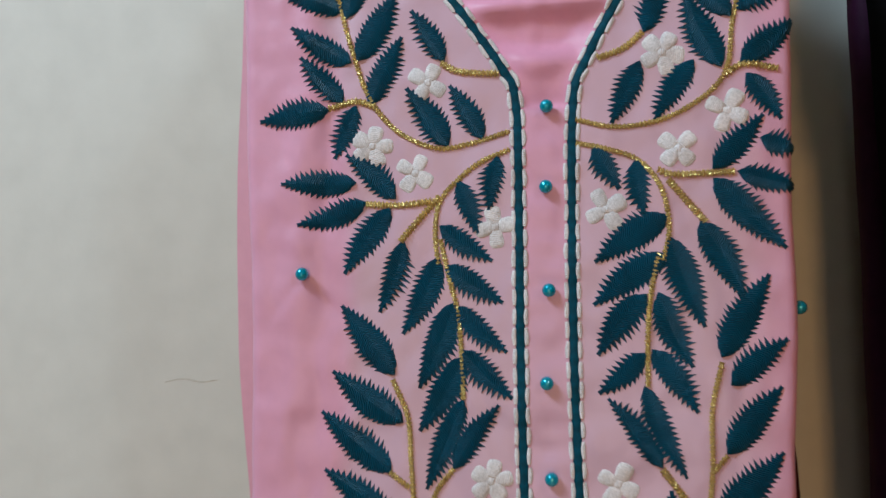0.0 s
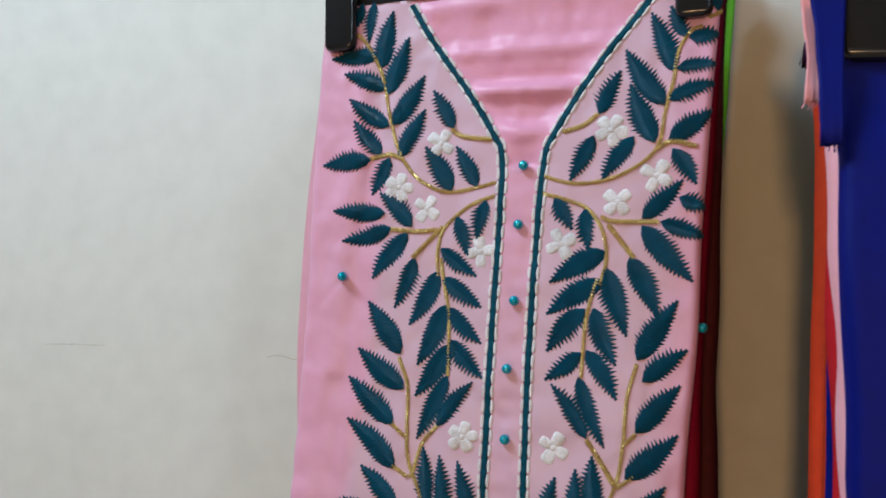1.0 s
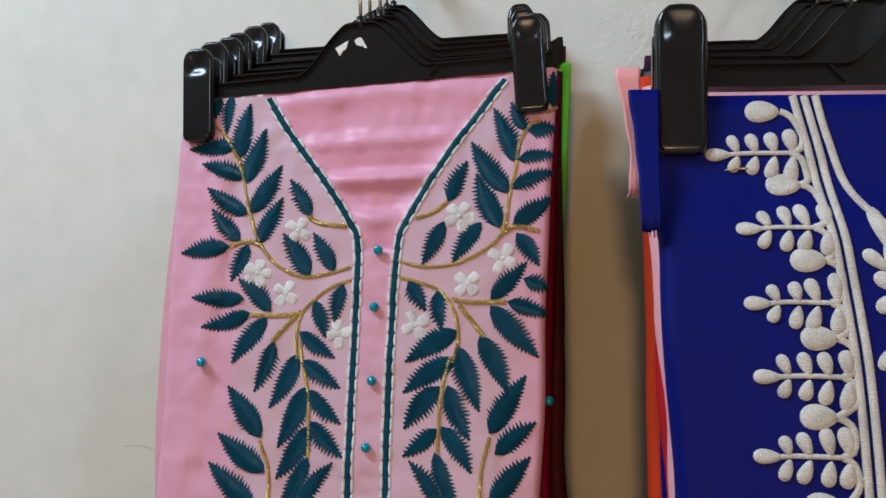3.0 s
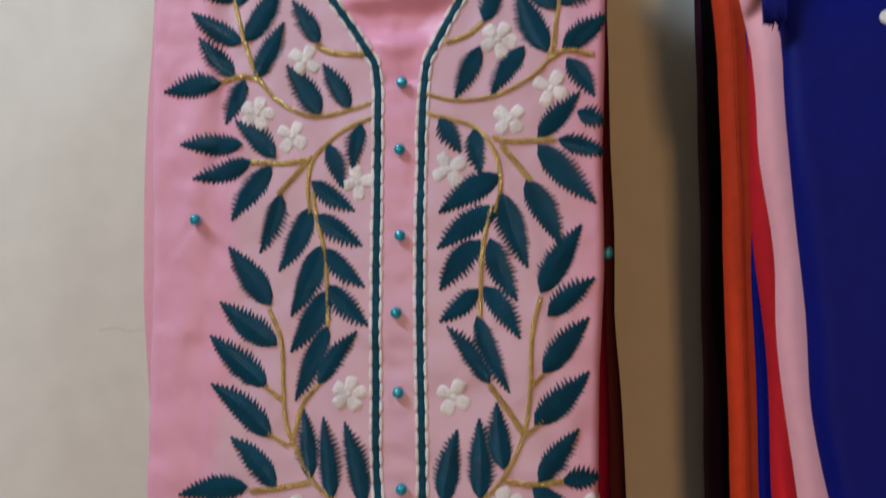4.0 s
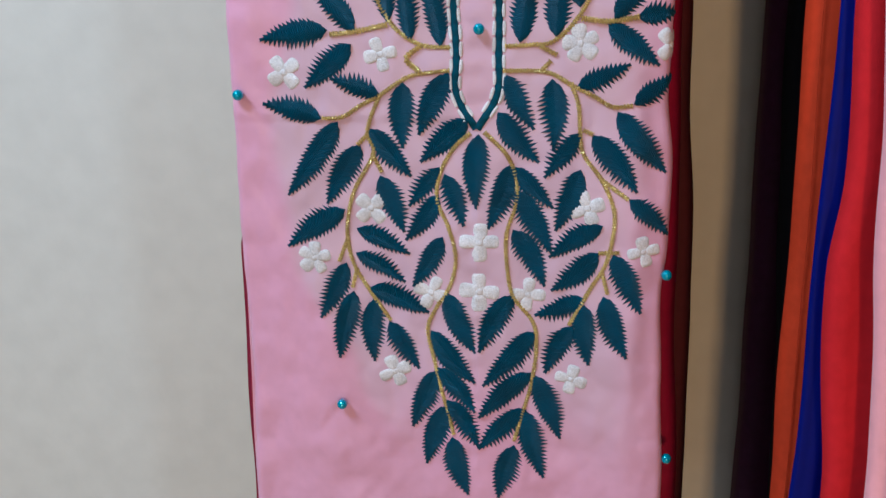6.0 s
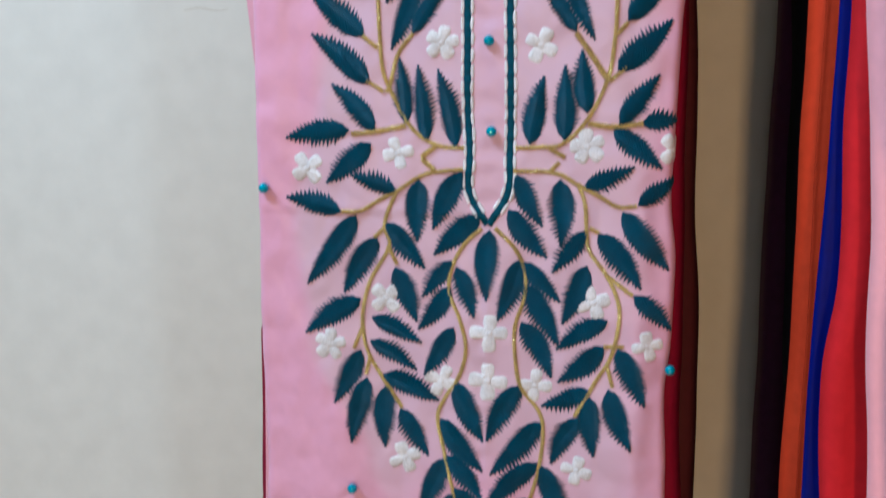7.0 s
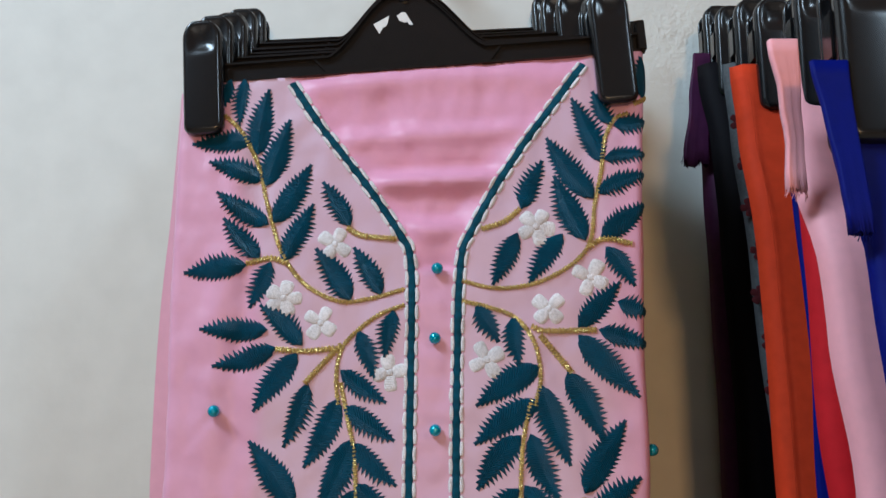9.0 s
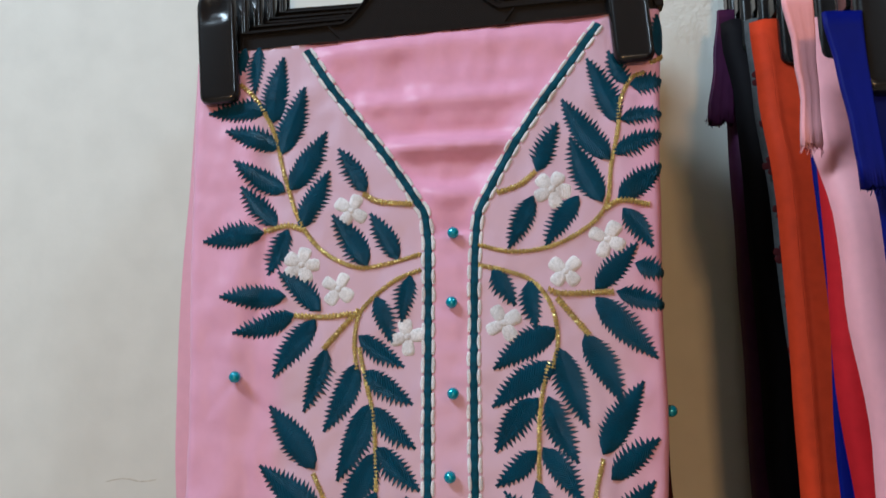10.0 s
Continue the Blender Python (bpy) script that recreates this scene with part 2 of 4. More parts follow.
def wall_crack(points, width):
    """A lifted, slightly ragged edge of paint along a line on the wall."""
    bm = bmesh.new()
    line = smooth_line(points, 0.004)
    prev = None
    for i, q in enumerate(line):
        w = width * (0.35 + 0.65 * math.sin(math.pi * i / (len(line) - 1))) * (0.7 + 0.6 * random.random())
        row = [bm.verts.new((q.x, WALL_Y - h, q.y + dz)) for dz, h in ((w, -0.0004), (0.15 * w, 0.0006), (-w, -0.0004))]
        if prev:
            for k in range(2):
                bm.faces.new((prev[k], prev[k + 1], row[k + 1], row[k]))
        prev = row
    return bm


for pts, w in (([(-0.352, 1.168), (-0.335, 1.171), (-0.318, 1.168), (-0.303, 1.170)], 0.0013), ([(-0.662, 1.160), (-0.62, 1.163), (-0.573, 1.165)], 0.0012)):
    tagged(finish("wall_crack", wall_crack(pts, w), M_CRACK), "short ragged hairline crack in the wall paint", "crack", kind="structure")

# ---- the pink embroidered dress piece ----
Z0 = 1.0            # the plan of the embroidery is in millimetres from here
RIGHT_EDGE = [(1.51, 0.147), (1.385, 0.143), (1.292, 0.141), (1.233, 0.142), (1.121, 0.138), (1.024, 0.137), (0.966, 0.143), (0.916, 0.143), (0.868, 0.140), (0.800, 0.144), (0.713, 0.149), (0.45, 0.152)]
LEFT_EDGE = [(1.51, -0.185), (1.438, -0.186), (1.366, -0.185), (1.203, -0.180), (1.013, -0.180), (0.911, -0.181), (0.794, -0.179), (0.703, -0.182), (0.45, -0.184)]
NECK_L = [(1.51, -0.122), (1.487, -0.107), (1.453, -0.084), (1.412, -0.052), (1.371, -0.024), (1.354, -0.017)]
NECK_R = [(1.51, 0.109), (1.503, 0.104), (1.425, 0.050), (1.377, 0.023), (1.357, 0.016)]
R_FOLD = 0.006


def relief(x, z):
    """How far the cloth lies behind its mean plane."""
    y = 0.0016 * noise.noise((x * 7, z * 4, 1.3)) + 0.0021 * noise.noise((x * 40, z * 36, 4.1)) + 0.0008 * noise.noise((x * 110, z * 90, 2.7))
    if z > 1.35:
        inside = min(x - lerp(NECK_L, z), lerp(NECK_R, z) - x)
        if inside > 0:
            k = min(1, inside / 0.02)
            sag = z - 0.055 * x + 0.6 * (x + 0.004) ** 2 + 0.004 * noise.noise((x * 7, z * 9, 3))
            y += 0.0012 * min(1, inside / 0.004)
            wave = sag * 172 + 2.6 * noise.noise((x * 2.0 + 0.4, sag * 11, 1.1))
            y += k * 0.0048 * (math.sin(wave) + 0.3 * math.sin(2 * wave + 0.9)) * (0.35 + 1.1 * abs(noise.noise((x * 3.0, sag * 16, 6.3))))
            y += k * (0.0022 * noise.noise((x * 3.4 + 0.7, sag * 26, 0.4)) + 0.0004 * noise.noise((x * 8, sag * 80, 2.2)))
    if abs(x) < 0.014 and z < 1.35:
        y += 0.0005 * math.sin(z * 330 + 3 * noise.noise((0, z * 20, 5))) * (1 - abs(x) / 0.016)
    if z < 1.45:
        fall = max(0, min(1, (z - 0.95) / 0.4))
        y -= 0.0026 * math.exp(-((x + 0.143 - 0.06 * (z - 1.4)) / 0.011) ** 2) * fall
        y += 0.0018 * math.exp(-((x + 0.128 - 0.05 * (z - 1.4)) / 0.007) ** 2) * fall
        y -= 0.0018 * math.exp(-((x - 0.118) / 0.009) ** 2) * (0.6 + 0.4 * math.sin(z * 9))
    for bx, bz in ((-0.147, 1.252), (-0.173, 1.019), (-0.104, 0.776)):
        dz = bz - z
        if 0 < dz < 0.04:
            for lean in (-0.75, 0.85):
                y += 0.0016 * math.exp(-((x - bx - lean * dz) / (0.0022 + 0.07 * dz)) ** 2) * (1 - dz / 0.04)
    if z < 1.0:
        k = min(1, (1.0 - z) / 0.15)
        y += k * 0.0035 * math.sin(x * 55 + z * 6) * (0.4 + 0.6 * abs(x) / 0.15)
        d = (z - (0.90 - 1.55 * (x + 0.139) + 2.0 * (x + 0.139) ** 2))
        if x < 0:
            y += 0.0012 / (1 + math.exp(-max(-40, min(40, d * 260))))
    return y


def on_cloth(x, z, lift=0.0):
    """A point on the cloth, which turns round a soft fold at both edges."""
    xr, xl = lerp(RIGHT_EDGE, z) - R_FOLD, lerp(LEFT_EDGE, z) + R_FOLD
    y = relief(x, z) if xl < x < xr else relief(max(xl, min(xr, x)), z)
    for side, e, over in ((1, xr, x - xr), (-1, xl, xl - x)):
        if over > 0:
            a = over / R_FOLD
            if a <= math.pi:
                return Vector((e + side * (R_FOLD + lift) * math.sin(a), y + R_FOLD - (R_FOLD + lift) * math.cos(a), z))
            return Vector((e - side * (over - math.pi * R_FOLD), y + 2 * R_FOLD + lift, z))
    return Vector((x, y - lift, z))


def top_of_dress(x):
    return 1.4985 + 0.082 * x


dress = empty("dress_piece", "pink dress piece with teal leaf embroidery and blue pearl beads", "dress", (0, 0.01, 1.49), "dress pieces hanging on the near arm")


def local(bm, parent):
    bmesh.ops.translate(bm, verts=bm.verts, vec=-parent.location)
    return bm


def dress_cloth():
    bm = bmesh.new()
    us = np.linspace(0, 1, 175)
    zs = np.linspace(0, 1, 330)
    rows = []
    for k in zs:
        row = []
        for u in us:
            zc = 1.53 + (0.44 - 1.53) * k
            xa, xb = lerp(LEFT_EDGE, zc) - 0.055, lerp(RIGHT_EDGE, zc) + 0.055
            x = xa + (xb - xa) * u
            z = min(zc, top_of_dress(x) + 0.0006)
            row.append(bm.verts.new(on_cloth(x, z)))
        rows.append(row)
    for ra, rb in zip(rows, rows[1:]):
        for i in range(len(us) - 1):
            if (ra[i].co - rb[i].co).length > 1e-5 or (ra[i + 1].co - rb[i + 1].co).length > 1e-5:
                bm.faces.new((ra[i], ra[i + 1], rb[i + 1], rb[i]))
    return bm


cloth = part("cloth", local(dress_cloth(), dress), M_PINK, dress)


def backing(x, z):
    """Where the stiff backing lies under the embroidery: not in the neck, and only partly under the placket."""
    def soft(v, w):
        return 1 / (1 + math.exp(-max(-40, min(40, v / w))))
    side = soft(x + lerp([(1.5, 0.150), (1.3, 0.118), (1.17, 0.118), (1.10, 0.128), (1.0, 0.150), (0.9, 0.138), (0.8, 0.09), (0.72, 0.05)], z), 0.003) * soft(0.118 - x, 0.008)
    down = soft(z - (0.80 - 0.5 * abs(x)), 0.02)
    if z > 1.35 and lerp(NECK_L, z) < x < lerp(NECK_R, z):
        return 0.0
    if abs(x) < 0.014 and z > 1.0:
        return 0.22 + 0.6 * soft(1.23 - z, 0.04)
    return 0.24 + 0.76 * side * down


att = cloth.data.attributes.new("backing", "FLOAT", "POINT")
att.data.foreach_set("value", [backing(v.co.x + dress.location.x, v.co.z + dress.location.z) for v in cloth.data.vertices])
inner = bmesh.new()
rows = []
for k in range(60):
    z = 1.485 - k * 0.0175
    rows.append([inner.verts.new((x + 0.004 * math.sin(z * 14), 0.016 + 0.003 * math.sin(x * 60 + z * 5), z)) for x in np.linspace(lerp(LEFT_EDGE, z) - 0.010 * min(1, max(0, (z - 1.0) / 0.2)), lerp(RIGHT_EDGE, z) - 0.006, 40)])
for ra, rb in zip(rows, rows[1:]):
    for i in range(39):
        inner.faces.new((ra[i], ra[i + 1], rb[i + 1], rb[i]))
part("inner_layer", local(inner, dress), M_PINK_IN, dress, "pale pink under-layer")

# embroidery plan: a leaf is (base x, base z, tip x, tip z)
LEFT_YOKE = [
    (-140, 489, -142, 453), (-150, 488, -160, 464), (-128, 432, -122, 481), (-121, 409, -106, 458),
    (-114, 382, -90, 425), (-107, 355, -87, 396), (-132, 441, -175, 439), (-123, 414, -162, 426),
    (-118, 381, -155, 404), (-123, 357, -149, 385), (-61, 380, -81, 412), (-132, 352, -175, 346),
    (-115, 354, -128, 322), (-59, 328, -84, 364), (-38, 332, -58, 365),
]
LEFT_BODY = [
    (-115, 307, -161, 307), (-91, 297, -121, 324), (-109, 295, -151, 282), (-94, 291, -122, 252),
    (-86, 271, -101, 229), (-65, 261, -87, 216), (-53, 307, -41, 274), (-29, 321, -35, 288),
    (-64, 280, -33, 259), (-61, 256, -27, 234), (-56, 232, -25, 205), (-51, 206, -22, 178),
    (-92, 192, -124, 233), (-87, 164, -129, 194), (-94, 135, -136, 170), (-90, 100, -134, 136),
    (-56, 234, -77, 184), (-51, 202, -77, 159), (-51, 177, -73, 125), (-57, 137, -30, 174),
]
LEFT_WAIST = [
    (-86, 65, -119, 99), (-62, 71, -67, 119), (-46, 58, -53, 114), (-24, 54, -38, 111),
    (-106, 65, -155, 58), (-89, 55, -124, 24), (-69, 19, -105, 31), (-113, 2, -156, 12),
    (-101, -1, -140, -56), (-85, -18, -111, -63), (-52, 28, -53, -20), (-19, 35, -41, -10),
    (-5, 2, -40, -30), (-77, -6, -47, -41), (-70, -41, -53, -84),
]
LEFT_HEM = [
    (-26, -34, -49, -64), (-27, -55, -52, -90), (-24, -87, -47, -127), (-22, -39, -8, -78),
    (-98, -67, -142, -96), (-89, -82, -49, -101), (-90, -101, -53, -124), (-80, -129, -35, -148),
    (-98, -109, -119, -153), (-93, -132, -105, -186), (-77, -138, -78, -190), (-66, -157, -43, -195),
    (-21, -131, 1, -179), (-33, -163, 1, -204), (-29, -193, 1, -229), (-21, -220, 4, -259),
    (-30, -196, -49, -245), (-21, -225, -38, -278), (-17, -252, -4, -303), (3, -9, 1, -65),
]
RIGHT_YOKE = [
    (114, 427, 94, 475), (122, 455, 109, 480), (108, 401, 76, 445), (102, 371, 81, 417),
    (58, 393, 73, 428), (124, 455, 149, 459), (116, 429, 149, 434), (110, 405, 150, 420),
    (113, 373, 147, 399), (144, 476, 144, 507), (116, 366, 135, 339), (55, 375, 38, 339),
    (86, 375, 63, 340),
]
RIGHT_BODY = [
    (96, 311, 125, 342), (123, 328, 146, 321), (110, 309, 147, 299), (96, 305, 136, 264),
    (27, 325, 42, 300), (52, 317, 56, 285), (69, 284, 27, 257), (68, 261, 26, 232),
    (88, 280, 112, 235), (70, 271, 89, 219), (56, 238, 28, 203), (55, 204, 28, 181),
    (63, 239, 82, 196), (59, 206, 84, 170), (98, 202, 126, 249), (103, 186, 135, 212),
    (100, 147, 131, 185), (94, 112, 131, 148), (54, 185, 77, 133), (63, 139, 33, 178),
]
RIGHT_WAIST = [
    (97, 73, 124, 109), (32, 57, 41, 107), (57, 61, 56, 115), (73, 81, 68, 126),
    (113, 74, 141, 77), (93, 69, 129, 41), (73, 26, 109, 42), (113, 14, 142, 35),
    (102, 8, 138, -35), (22, 34, 43, -5), (55, 31, 57, -19), (17, 7, 47, -29),
    (76, -7, 51, -40), (85, -9, 118, -50), (77, -34, 60, -80),
]
RIGHT_HEM = [
    (29, -33, 58, -63), (27, -31, 10, -80), (31, -50, 58, -98), (29, -80, 53, -124),
    (113, -55, 143, -82), (94, -75, 56, -101), (92, -96, 58, -127), (103, -97, 125, -142),
    (97, -130, 116, -178), (83, -132, 46, -147), (83, -137, 88, -186), (75, -155, 55, -195),
    (29, -131, 4, -178), (46, -161, 7, -206), (44, -195, 4, -234), (41, -226, 4, -261),
    (47, -197, 68, -251), (41, -228, 56, -286), (32, -257, 20, -304),
]
LEFT_STEMS = [
    [(-153, 461), (-140, 448), (-128, 426), (-121, 401), (-115, 381), (-110, 366), (-101, 350), (-87, 336), (-66, 327), (-47, 329), (-22, 336)],
    [(-132, 353), (-115, 357), (-103, 353)],
    [(-63, 379), (-51, 373), (-28, 371)],
    [(-22, 325), (-39, 318), (-56, 305), (-65, 292), (-67, 273), (-65, 257)],
    [(-109, 294), (-88, 293), (-69, 295)],
    [(-88, 271), (-75, 286), (-64, 298)],
]
LEFT_STEMS_LOW = [
    [(-64, 272), (-59, 250), (-53, 222), (-51, 177)],
    [(-93, 189), (-84, 167), (-82, 140), (-79, 108), (-70, 88), (-58, 68), (-39, 55), (-17, 53)],
    [(-57, 137), (-68, 122), (-74, 100), (-77, 94)],
    [(-95, 135), (-83, 126)],
    [(-92, 102), (-79, 94)],
    [(-104, 62), (-86, 64), (-62, 69)],
    [(-39, 54), (-49, 45), (-40, 36)],
]
LEFT_STEMS_HEM = [
    [(-18, 37), (-42, 34), (-54, 29), (-69, 19), (-84, 11), (-97, 3), (-112, 2)],
    [(-69, 19), (-76, 3), (-79, -10), (-75, -24), (-90, -52), (-96, -76), (-96, -93), (-91, -113), (-79, -134), (-65, -156)],
    [(-79, -10), (-87, -18)],
    [(-76, -24), (-69, -38)],
    [(-97, -91), (-103, -107)],
    [(-90, -113), (-94, -129)],
    [(-3, -8), (-15, -19), (-25, -37), (-28, -58), (-19, -80), (-14, -102), (-18, -124), (-30, -145), (-36, -162), (-31, -187), (-25, -213), (-16, -249)],
]
RIGHT_STEMS = [
    [(134, 464), (124, 459), (116, 441), (114, 421), (109, 397), (106, 373), (98, 359), (80, 346), (61, 339), (38, 337), (17, 342)],
    [(150, 477), (138, 470)],
    [(104, 366), (115, 372), (134, 369)],
    [(57, 393), (46, 384), (30, 378)],
    [(17, 328), (34, 324), (53, 317), (66, 300), (70, 277), (66, 257)],
    [(64, 311), (74, 308), (108, 309)],
    [(70, 305), (81, 292), (91, 280)],
]
RIGHT_STEMS_LOW = [
    [(64, 262), (61, 251), (57, 224), (56, 185)],
    [(98, 199), (92, 172), (91, 137), (87, 106), (74, 77), (56, 58), (40, 55), (21, 54)],
    [(63, 138), (75, 122), (86, 106)],
    [(100, 146), (92, 137)],
    [(100, 114), (88, 104)],
    [(74, 73), (93, 71), (114, 74)],
    [(46, 54), (58, 48)],
    [(54, 44), (46, 36)],
]
RIGHT_STEMS_HEM = [
    [(20, 37), (51, 36), (69, 27), (85, 19), (98, 12), (112, 13)],
    [(68, 29), (74, 13), (76, -9), (79, -23), (93, -42), (102, -63), (102, -84), (97, -106), (85, -128), (72, -154)],
    [(91, -40), (112, -55)],
    [(78, -5), (85, -8)],
    [(95, -110), (100, -128)],
    [(92, -96), (107, -95)],
    [(7, -7), (23, -23), (30, -40), (31, -59), (24, -84), (25, -111), (30, -133), (45, -153), (48, -174), (45, -202), (38, -231), (32, -253)],
]
FLOWERS = [
    (-105, 329), (-79, 312), (-31, 279), (-71, 367),
    (68, 380), (105, 345), (76, 323), (34, 288),
    (-35, 130), (38, 129), (-139, 35), (-68, 48),
    (74, 56), (138, 55), (-78, -66), (83, -62),
    (-122, -105), (125, -94), (-33, -131), (41, -131),
    (4, -90), (4, -129), (-62, -198), (75, -199),
]


def leaf_mesh(bx, bz, tx, tz, rnd, slim=1.0):
    """A satin-stitched leaf with saw-toothed edges, raised over the cloth; slim: narrower where leaves crowd."""
    bx, bz, tx, tz = (v / 1000 for v in (bx, bz, tx, tz))
    a, d = Vector((bx, bz)), Vector((tx - bx, tz - bz))
    ln = d.length
    d /= ln
    s = Vector((-d.y, d.x))
    half = ln * rnd.uniform(0.168, 0.192)
    half = max(half, 0.0068) if ln < 0.04 else min(half, 0.0092)
    half *= slim
    bend, keen = ln * rnd.uniform(-0.05, 0.05), rnd.uniform(0.7, 1.0)
    teeth = max(7, round(ln / 0.0031))
    strong = rnd.choice((-1, 1))
    bm = bmesh.new()
    uv = bm.loops.layers.uv.new("UVMap")
    rows, info = [], {}
    n = teeth * 2
    for i in range(n + 1):
        t = i / n
        w = half * (math.sin(math.pi * t ** 0.74) ** 0.72) * (1 - 0.30 * t ** 3) if 0 < t < 1 else 0.0
        c = a + d * (ln * t) + s * (bend * math.sin(math.pi * t))
        row = []
        for q in (-1, -0.55, 0, 0.55, 1):
            ww, along = w * q, 0.0
            if abs(q) == 1:
                jag = (0.0032 if q == strong else 0.0020) * keen * min(1, 4 * min(t, 1 - t))
                ww += q * (1.15 * jag if i % 2 else -0.75 * jag) * rnd.uniform(0.6, 1.3)
                along = 0.0018 if i % 2 else 0.0
            elif q:
                along = -0.0006
            p = c + s * ww + d * along
            lift = {1: 0.0002, 0.55: 0.0015, 0: 0.0010}[abs(q)] * (1 if 0 < t < 1 else 0.4)
            v = bm.verts.new(on_cloth(p.x, p.y, lift))
            info[v] = (ln * t + along, ww)
            row.append(v)
        rows.append(row)
    for ra, rb in zip(rows, rows[1:]):
        for k in range(4):
            f = bm.faces.new((ra[k], ra[k + 1], rb[k + 1], rb[k]))
            for lp in f.loops:
                lp[uv].uv = info[lp.vert]
    return bm


def cord_mesh(points, radius, lift, place, step=0.002, flat=0.6, knots=0.0, taper=False):
    """A round or flattened cord laid over a surface along plane points (metres)."""
    bm = bmesh.new()
    uv = bm.loops.layers.uv.new("UVMap")
    line = smooth_line(points, step)
    prev, run, info = None, 0.0, {}
    for i, q in enumerate(line):
        t = (line[min(i + 1, len(line) - 1)] - line[max(i - 1, 0)]).normalized()
        s = Vector((-t.y, t.x))
        run += (q - line[i - 1]).length if i else 0
        r = radius * (1 + knots * math.sin(run * 2600) * 0.75 + knots * random.uniform(-0.3, 0.3))
        if taper:
            r *= 0.55 + 0.45 * math.sin(math.pi * (0.12 + 0.76 * i / (len(line) - 1)))
        row = []
        for k in range(7):
            an = math.pi * k / 6
            p = q + s * (r * math.cos(an))
            v = bm.verts.new(place(p.x, p.y, lift + r * flat * math.sin(an)))
            info[v] = (run, r * math.cos(an))
            row.append(v)
        if prev:
            for k in range(6):
                f = bm.faces.new((prev[k], prev[k + 1], row[k + 1], row[k]))
                for lp in f.loops:
                    lp[uv].uv = info[lp.vert]
        prev = row
    return bm


def flower_mesh(cx, cz, size, petals, turn, place, rnd, height=0.0010):
    """A small padded flower: domed petals round a knot."""
    bm = bmesh.new()
    uv = bm.loops.layers.uv.new("UVMap")

    def blob(px, pz, ra, rb, ang, h):
        ca, sa = math.cos(ang), math.sin(ang)
        rings, info = [], {}
        for j, (k, hh) in enumerate(((1, 0.0), (0.86, 0.62), (0.5, 0.95), (0.0, 1.0))):
            ring = []
            for i in range(14 if k else 1):
                t = 2 * math.pi * i / 14
                ct, st = math.cos(t), math.sin(t)
                ct, st = math.copysign(abs(ct) ** 0.68, ct), math.copysign(abs(st) ** 0.68, st)
                ua, ub = ra * k * ct, rb * k * st * (1 + 0.16 * ct)
                v = bm.verts.new(place(px + ua * ca - ub * sa, pz + ua * sa + ub * ca, 0.0001 + h * hh))
                info[v] = (ua, ub)
                ring.append(v)
            rings.append(ring)
        for ra_, rb_ in zip(rings, rings[1:]):
            for i in range(14):
                vs = (ra_[i], ra_[(i + 1) % 14]) + ((rb_[(i + 1) % 14], rb_[i]) if len(rb_) > 1 else (rb_[0],))
                f = bm.faces.new(vs)
                for lp in f.loops:
                    lp[uv].uv = info[lp.vert]

    for p in range(petals):
        an = turn + 2 * math.pi * p / petals + rnd.uniform(-0.1, 0.1)
        r = size * rnd.uniform(0.50, 0.58)
        blob(cx + r * math.cos(an), cz + r * math.sin(an), size * 0.48, size * rnd.uniform(0.33, 0.41), an, height * rnd.uniform(0.85, 1.15))
    blob(cx, cz, size * 0.2, size * 0.2, 0, height * 1.2)
    return bm


rnd = random.Random(7)
LEAVES = LEFT_YOKE + LEFT_BODY + LEFT_WAIST + LEFT_HEM + RIGHT_YOKE + RIGHT_BODY + RIGHT_WAIST + RIGHT_HEM
for n_, (bx, bz, tx, tz) in enumerate(LEAVES):
    gap = min(math.hypot((bx + tx - a - c) / 2, (bz + tz - b - d) / 2) for m_, (a, b, c, d) in enumerate(LEAVES) if m_ != n_)
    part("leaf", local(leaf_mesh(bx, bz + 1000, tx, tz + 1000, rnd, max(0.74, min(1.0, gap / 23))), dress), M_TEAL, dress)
for lines in (LEFT_STEMS, LEFT_STEMS_LOW, LEFT_STEMS_HEM, RIGHT_STEMS, RIGHT_STEMS_LOW, RIGHT_STEMS_HEM):
    for ln_ in lines:
        pts = [(x / 1000, Z0 + z / 1000) for x, z in ln_]
        part("stem", local(cord_mesh(pts, 0.0019 if len(pts) == 3 else 0.0015, 0.0003, on_cloth, 0.0007, 0.75, 0.45), dress), M_GOLD, dress)
for i, (x, z) in enumerate(FLOWERS):
    big = (x, z) in ((4, -90), (4, -129))
    size = 0.0148 if big else rnd.uniform(0.0118, 0.0135)
    part("flower", local(flower_mesh(x / 1000, Z0 + z / 1000, size, 4 if big or i % 4 else 5, math.pi / 2 if big else rnd.uniform(0, 1.5), on_cloth, rnd), dress), M_WHITE, dress)

